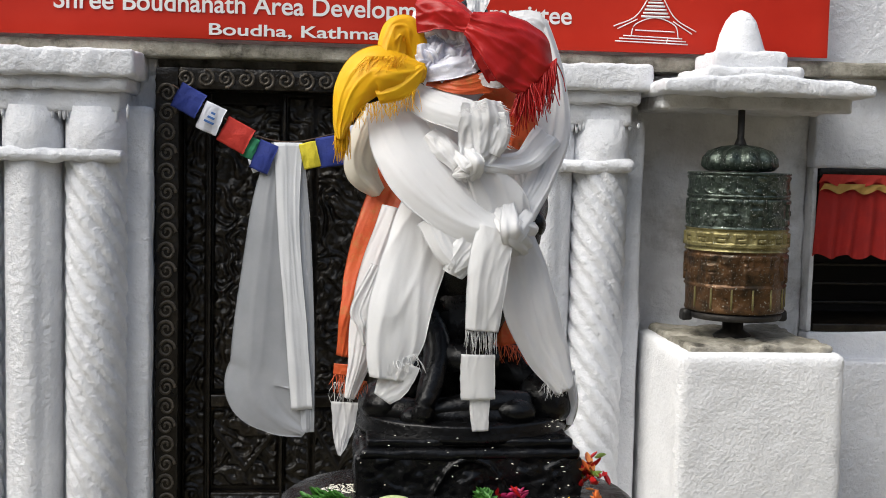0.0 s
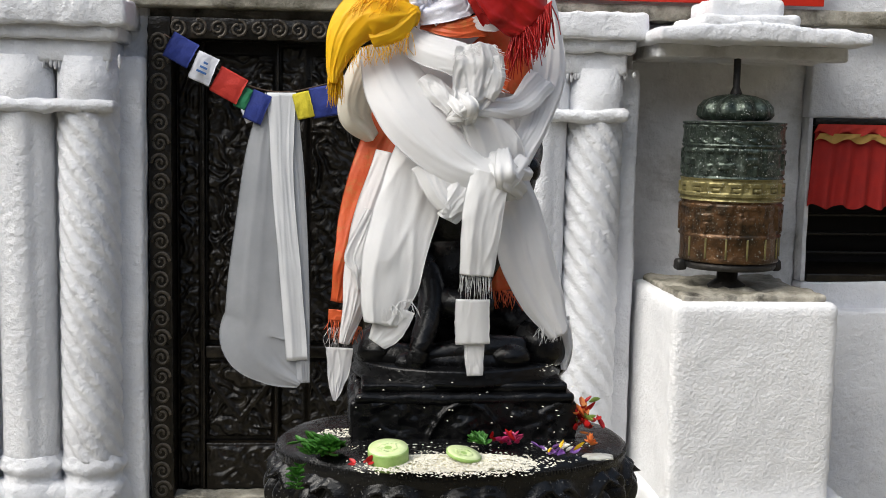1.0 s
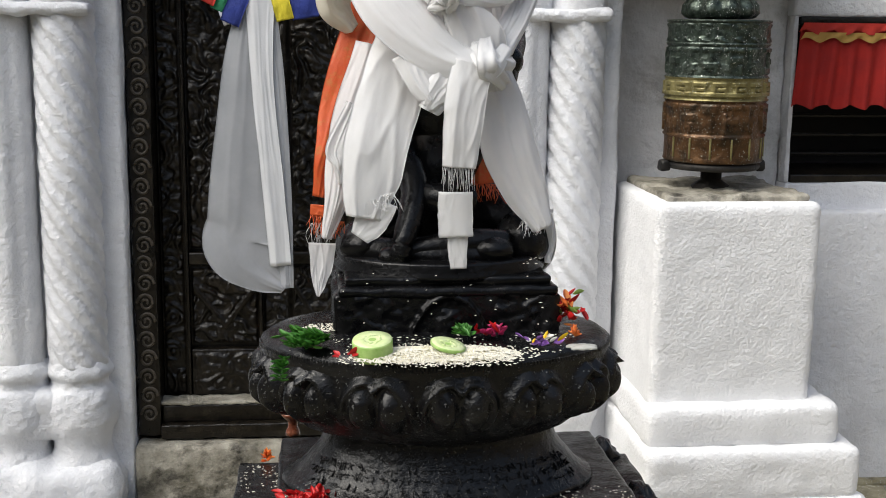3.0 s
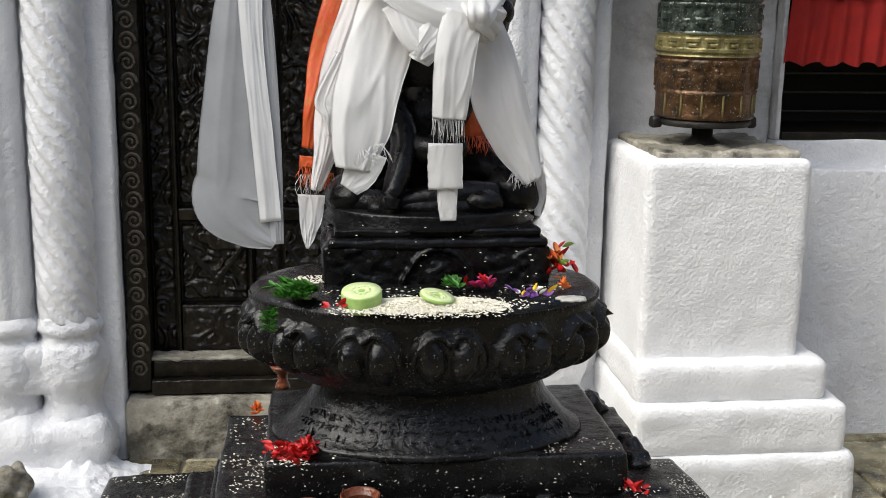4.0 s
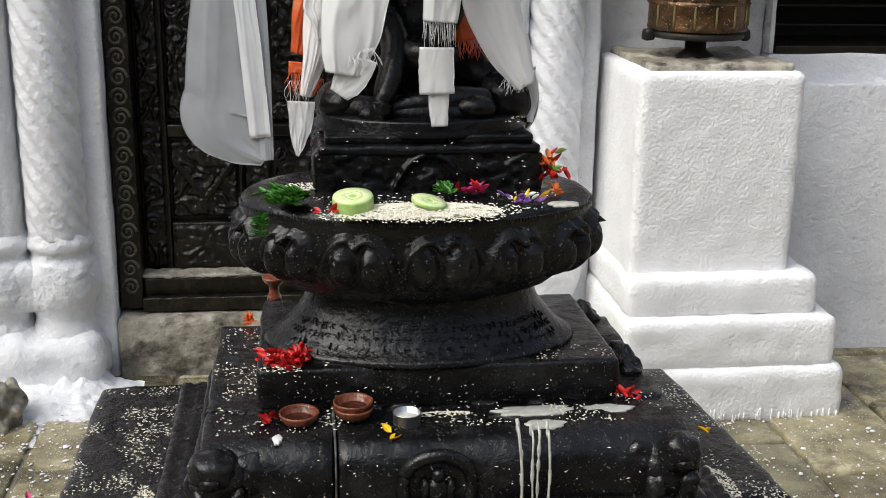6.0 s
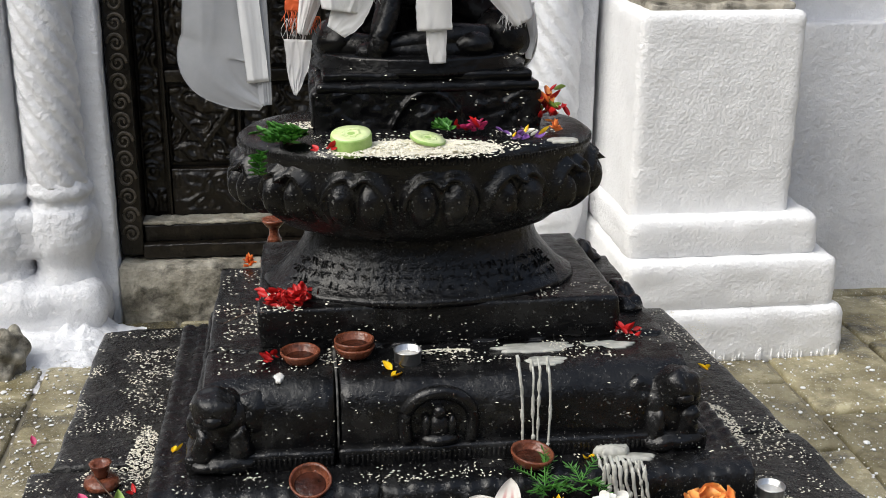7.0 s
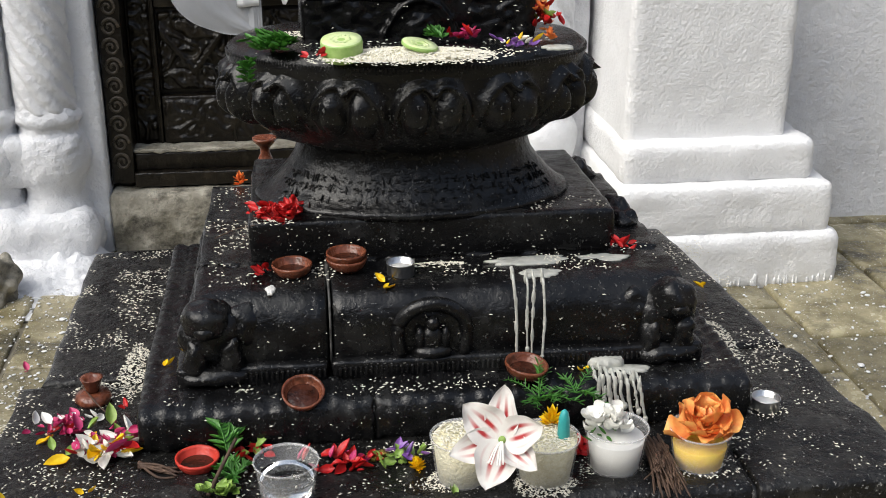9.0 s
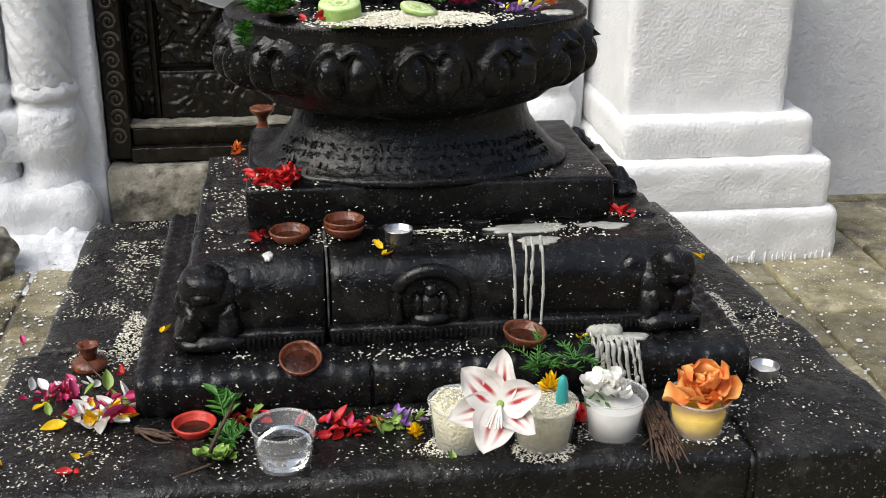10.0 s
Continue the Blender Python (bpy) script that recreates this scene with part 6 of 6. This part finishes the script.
for k in range(40):
    a = rn.uniform(-0.011, 0.011)
    p0, p1 = Vector((0.422, 1.170, 0.360)), Vector((0.419, 1.088, 0.350))
    rootg.append(tube([p0 + Vector((a, rn.gauss(0, 0.004), rn.random() * 0.01)), p0.lerp(p1, 0.5) + Vector((a * 1.2, 0, rn.random() * 0.014)), p1 + Vector((a * 1.3 + rn.gauss(0, 0.005), rn.gauss(0, 0.012), rn.random() * 0.006))], 0.0013, 5, 8, 0.7))
    rootg.append(blob(tuple(p0.lerp(p1, 0.2 + 0.7 * rn.random()) + Vector((a * 1.2, 0, 0.004 + 0.012 * rn.random()))), 0.0016, 0.005, 0.0016, 6, 5))
roots = part("dried_flower_head", join(*rootg), TWIG)
tagged(roots, "withered brown flower head lying between the cups", "dried flower")
rootg = []
for k in range(8):
    p0, p1 = Vector((-0.144, 1.208, 0.352)), Vector((-0.100, 1.186, 0.352))
    rootg.append(tube([p0 + Vector((0, rn.gauss(0, 0.004), rn.random() * 0.006)), p0.lerp(p1, 0.5) + Vector((0, rn.gauss(0, 0.004), rn.random() * 0.008)), p1 + Vector((rn.gauss(0, 0.005), rn.gauss(0, 0.006), 0))], 0.0018, 6, 10, 0.6))
roots = part("dried_flower_head", join(*rootg), TWIG)
tagged(roots, "withered brown stalks lying beside the magenta petals", "dried flower")
wrapper = part("sweet_wrapper", rbox(-0.012, 0.012, -0.006, 0.006, 0, 0.009, 0.004, 0.003, 0.003, 160), GOLD_FOIL, m=pose(*(0.117, 1.201, 0.347), 0, 0, 12))
tagged(wrapper, "crumpled gold foil sweet on the slab", "sweet")


def cucumber(c, r, h, label, rot):
    t = thing("cucumber_slice", label, "cucumber", "cucumber slices", at=c)
    t.rotation_euler = [radians(a) for a in rot]
    lathe_part("skin", [(r * 0.97, 0), (r, h * 0.1), (r, h * 0.9), (r * 0.975, h)], CUC_SKIN, t, "green skin", 40, 0.03, r * 77)
    lathe_part("flesh", [(0.001, h - 0.0005), (r * 0.3, h + 0.0004), (r * 0.6, h + 0.0002), (r * 0.95, h + 0.0006), (r * 0.97, h - 0.001)], CUC_FLESH, t, "pale cut flesh", 40, 0.03, r * 77)
    seeds = [blob((r * (0.35 + 0.15 * rn.random()) * math.cos(a), r * (0.35 + 0.15 * rn.random()) * math.sin(a), h + 0.0006), 0.0022, 0.0012, 0.0006, 8, 5) for a in [k * 0.42 for k in range(15)]]
    part("seed", join(*seeds), CUC_FLESH, t, "seeds")
    return t


cucumber((0.097, 1.363, 0.765), 0.0235, 0.021, "thick pale green cucumber slice on the pedestal", (8, -6, 20))
cucumber((0.182, 1.357, 0.776), 0.0205, 0.004, "thin pale green cucumber slice on rice", (12, 4, 40))


# ---- rice, wax and splashes ----
def grains(name, label, places, seed, size=(0.0024, 0.0009)):
    """Loose rice: small six-sided grains at the given places."""
    r2 = random.Random(seed)
    V, F = [], []
    for x, y, z in places:
        k = len(V)
        a, b = r2.uniform(0, 6.28), r2.uniform(-0.3, 0.3)
        L, w = size[0] * r2.uniform(0.7, 1.2), size[1]
        ca, sa = math.cos(a), math.sin(a)
        for u, v, h in ((-L, 0, 0), (0, -w, 0), (0, w, 0), (L, 0, 0), (0, 0, w)):
            V.append((x + u * ca - v * sa, y + u * sa + v * ca, z + h + 0.0006 + b * u * 0.5))
        F += [(k, k + 1, k + 4), (k + 1, k + 3, k + 4), (k + 3, k + 2, k + 4), (k + 2, k, k + 4), (k, k + 2, k + 1), (k + 1, k + 2, k + 3)]
    ob = part(name, (V, F), RICE, smooth=False)
    return tagged(ob, label, "rice", kind="stuff")


def strewn(x0, x1, y0, y1, z, n, seed, clump=6.0):
    r2 = random.Random(seed)
    out = []
    while len(out) < n:
        x, y = r2.uniform(x0, x1), r2.uniform(y0, y1)
        if noise.noise(Vector((x * clump * 3, y * clump * 3, seed))) + r2.random() * 0.55 > 0.4:
            out.append((x, y, z))
    return out


def heap(c, rx, ry, h, n, seed):
    r2 = random.Random(seed)
    out = []
    for _ in range(n):
        a, q = r2.uniform(0, 6.28), math.sqrt(r2.random())
        k = 1 + 0.25 * noise.noise(Vector((math.cos(a) * 1.5, math.sin(a) * 1.5, seed)))
        out.append((c[0] + rx * q * k * math.cos(a), c[1] + ry * q * k * math.sin(a), c[2] + h * (1 - q * q) * (0.75 + 0.4 * noise.noise(Vector((a, q * 4, seed))))))
    return out


rc = (0.175, 1.355, 0.766)
mound = part("rice_mound", lathe([(1.0, -0.001), (0.85, 0.003), (0.5, 0.0065), (0.05, 0.0085)], 48, 0.08, 0.028, at=(rc[0], rc[1] + 0.004, rc[2]), fn=lambda r, z, a, k: (r * (1 + 0.2 * noise.noise(Vector((math.cos(a) * 2, math.sin(a) * 2, 5)))), z)), DOUGH)
tagged(mound, "low heap of offered rice on the lotus pedestal", "rice", kind="stuff")
grains("rice_grains", "offered rice grains heaped on the lotus pedestal", heap(rc, 0.1, 0.038, 0.0095, 3600, 1) + heap(rc, 0.125, 0.05, 0.001, 500, 41) + heap((0.045, 1.487, 0.766), 0.03, 0.02, 0.002, 220, 2) + strewn(0.0, 0.37, 1.36, 1.45, 0.766, 120, 3), 1)
grains("rice_grains", "white rice grains scattered over the stone base",
       strewn(-0.28, -0.15, 1.43, 1.85, 0.353, 700, 4) + strewn(-0.33, 0.70, 1.11, 1.235, 0.349, 480, 5) + strewn(-0.33, -0.15, 1.12, 1.42, 0.349, 460, 6) + strewn(0.57, 0.69, 1.25, 1.85, 0.353, 560, 7)
       + strewn(-0.13, 0.55, 1.245, 1.285, 0.404, 200, 8) + strewn(-0.07, 0.48, 1.34, 1.42, 0.505, 330, 9) + strewn(-0.08, -0.02, 1.42, 1.7, 0.505, 170, 10) + strewn(-0.015, 0.43, 1.425, 1.47, 0.5535, 170, 11)
       + strewn(0.08, 0.32, 1.48, 1.55, 0.8465, 80, 12) + heap((0.198, 1.376, 0.505), 0.05, 0.006, 0.003, 200, 13) + heap((0.018, 1.463, 0.554), 0.035, 0.012, 0.003, 170, 14)
       + heap((-0.173, 1.438, 0.352), 0.02, 0.07, 0.004, 520, 15) + heap((0.596, 1.443, 0.352), 0.02, 0.07, 0.004, 520, 16) + heap((0.203, 1.134, 0.348), 0.045, 0.034, 0.004, 520, 17) + heap((0.290, 1.125, 0.348), 0.04, 0.025, 0.004, 480, 18)
       + heap((-0.217, 1.382, 0.352), 0.03, 0.025, 0.012, 120, 19) + heap((0.011, 1.418, 0.553), 0.03, 0.012, 0.002, 60, 20) + heap((0.587, 1.247, 0.352), 0.026, 0.02, 0.002, 70, 21) + heap((0.166, 1.213, 0.349), 0.05, 0.012, 0.003, 130, 23)
       + heap((0.374, 1.148, 0.348), 0.042, 0.036, 0.003, 260, 61) + heap((0.469, 1.146, 0.348), 0.042, 0.036, 0.003, 220, 62) + strewn(-0.5, -0.33, 1.5, 2.4, 0.004, 260, 22), 2)
grains("rice_grains", "rice stuck on top of the filled cups", heap((c1[0], c1[1], c1[2] + 0.055), 0.031, 0.031, 0.006, 420, 24) + heap((c2[0], c2[1], c2[2] + 0.051), 0.031, 0.031, 0.005, 420, 25), 3)


def stuck(x0, x1, z0, z1, y, n, seed):
    r2 = random.Random(seed)
    return [(r2.uniform(x0, x1), y, r2.uniform(z0, z1)) for _ in range(n)]


grains("rice_grains", "single rice grains stuck to the wet stone faces", stuck(-0.1, 0.5, 0.43, 0.49, 1.2975, 60, 71) + stuck(-0.14, 0.55, 0.36, 0.39, 1.2335, 50, 72) + stuck(-0.01, 0.43, 0.505, 0.545, 1.4185, 40, 73) + stuck(0.06, 0.33, 0.77, 0.84, 1.46, 26, 74), 4)


def puddle(name, label, c, rx, ry, material, h=0.0025, seed=0, group="wax spills"):
    def f(r, z, a, k):
        return r * (1 + 0.35 * noise.noise(Vector((math.cos(a) * 2, math.sin(a) * 2, seed))) + 0.15 * noise.noise(Vector((math.cos(a) * 5, math.sin(a) * 5, seed)))), z
    ob = part(name, lathe([(1, -0.001), (0.97, h * 0.6), (0.8, h), (0.05, h * 1.1)], 48, rx, ry, at=c, fn=f), material)
    return tagged(ob, label, "wax", group)


puddle("wax_spill", "pale wax spilled along the plinth foot", (0.321, 1.380, 0.503), 0.05, 0.014, WAX, seed=1)
puddle("wax_spill", "pale wax pooled at the block's rounded edge", (0.327, 1.344, 0.500), 0.026, 0.012, WAX, 0.004, seed=2)
puddle("wax_spill", "thin pale wax film on the block", (0.409, 1.380, 0.503), 0.036, 0.012, WAX, 0.0015, seed=3)


def drips(label, tops, bottoms, r, seed):
    t = thing("wax_drips", label, "wax", "wax spills")
    r2 = random.Random(seed)
    for a, b in zip(tops, bottoms):
        a, b = Vector(a), Vector(b)
        mid = a.lerp(b, 0.5) + Vector((r2.gauss(0, 0.0012), -0.003, 0))
        pts = [tuple(a + Vector((0, 0.012, 0.003))), tuple(a.lerp(b, 0.12) + Vector((0, -0.003, 0))), tuple(mid), tuple(b)]
        part("drip", tube(pts, r * r2.uniform(0.7, 1.2), 8, 30, 0.8), WAX, t)
        for _ in range(4):
            q = Vector(spline(pts, 20)[r2.randrange(3, 19)])
            part("drip_bead", blob(tuple(q + Vector((r2.gauss(0, r * 0.3), 0, 0))), r * r2.uniform(0.8, 1.5), r * 0.9, r * r2.uniform(2, 6), 8, 6), WAX, t)
        part("drip_end", blob(tuple(b), r * 1.5, r * 1.3, r * 2.2, 10, 7), WAX, t)
    return t


drips("long runs of pale wax down the block's front", [(0.284, 1.300, 0.522), (0.301, 1.300, 0.516), (0.309, 1.300, 0.517), (0.320, 1.300, 0.518)], [(0.289, 1.288, 0.419), (0.302, 1.290, 0.428), (0.307, 1.288, 0.413), (0.320, 1.288, 0.417)], 0.0019, 1)
drips("clear wax runs down the lower step", [(0.370 + 0.0075 * k, 1.236, 0.420 - 0.0016 * k) for k in range(8)], [(0.373 + 0.0085 * k, 1.230, (0.396, 0.388, 0.384, 0.374, 0.378, 0.366, 0.37, 0.359)[k]) for k in range(8)], 0.0022, 2)
puddle("wax_spill", "lump of pale wax on the lower step", (0.397, 1.284, 0.402), 0.022, 0.012, WAX, 0.012, seed=4)
puddle("wax_spill", "sheet of clear wax over the step's edge", (0.421, 1.271, 0.401), 0.028, 0.010, WAX, 0.005, seed=5)
puddle("wax_spill", "bluish white wax drop on the block's edge", (0.005, 1.331, 0.501), 0.006, 0.012, WAX_WHITE, 0.003, seed=6)
puddle("wax_spill", "whitish wax film under the statue's foot", (0.345, 1.379, 0.767), 0.018, 0.012, WAX, 0.002, seed=9)

# loose stone, paint splashes and damp edge
lump = part("loose_stone", blob((-0.606, 2.514, 0.030), 0.035, 0.06, 0.07, 60, 40, amp=0.026, freq=30), GRIMY)
tagged(lump, "rough pale boulder at the foot of the pilaster", "stone")
rs = random.Random(12)
spl = []
for _ in range(1300):
    x = rs.uniform(-0.75, -0.33) if rs.random() < 0.5 else rs.uniform(0.78, 1.6)
    y = rs.uniform(2.0, 2.62) if x < 0 else rs.uniform(1.6, 2.38)
    s = rs.uniform(0.001, 0.0045) * (1 if rs.random() < 0.9 else 1.9)
    spl.append(moved(lathe([(1, -0.0005), (0.9, 0.0008), (0.05, 0.001)], 9, s, s * rs.uniform(0.5, 1), fn=lambda r, z, a, k: (r * (1 + 0.4 * noise.noise(Vector((math.cos(a) * 2, math.sin(a) * 2, x * 90)))), z)), pose(x, y, 0.0025, 0, 0, rs.uniform(0, 90))))
splashes = part("paint_splashes", join(*spl), WHITE_FRESH)
tagged(splashes, "dried whitewash splashes on the paving", "paint splashes", kind="stuff")
dr = []
for _ in range(34):
    x = rs.uniform(0.85, 1.25)
    dr.append(blob((x, 2.39, 0.004 + rs.random() * 0.006), 0.003, 0.003, rs.uniform(0.006, 0.022), 7, 6))
drp = part("paint_run", join(*dr), WHITE_FRESH, box, "runs of whitewash")
drp["kind"] = "stuff"
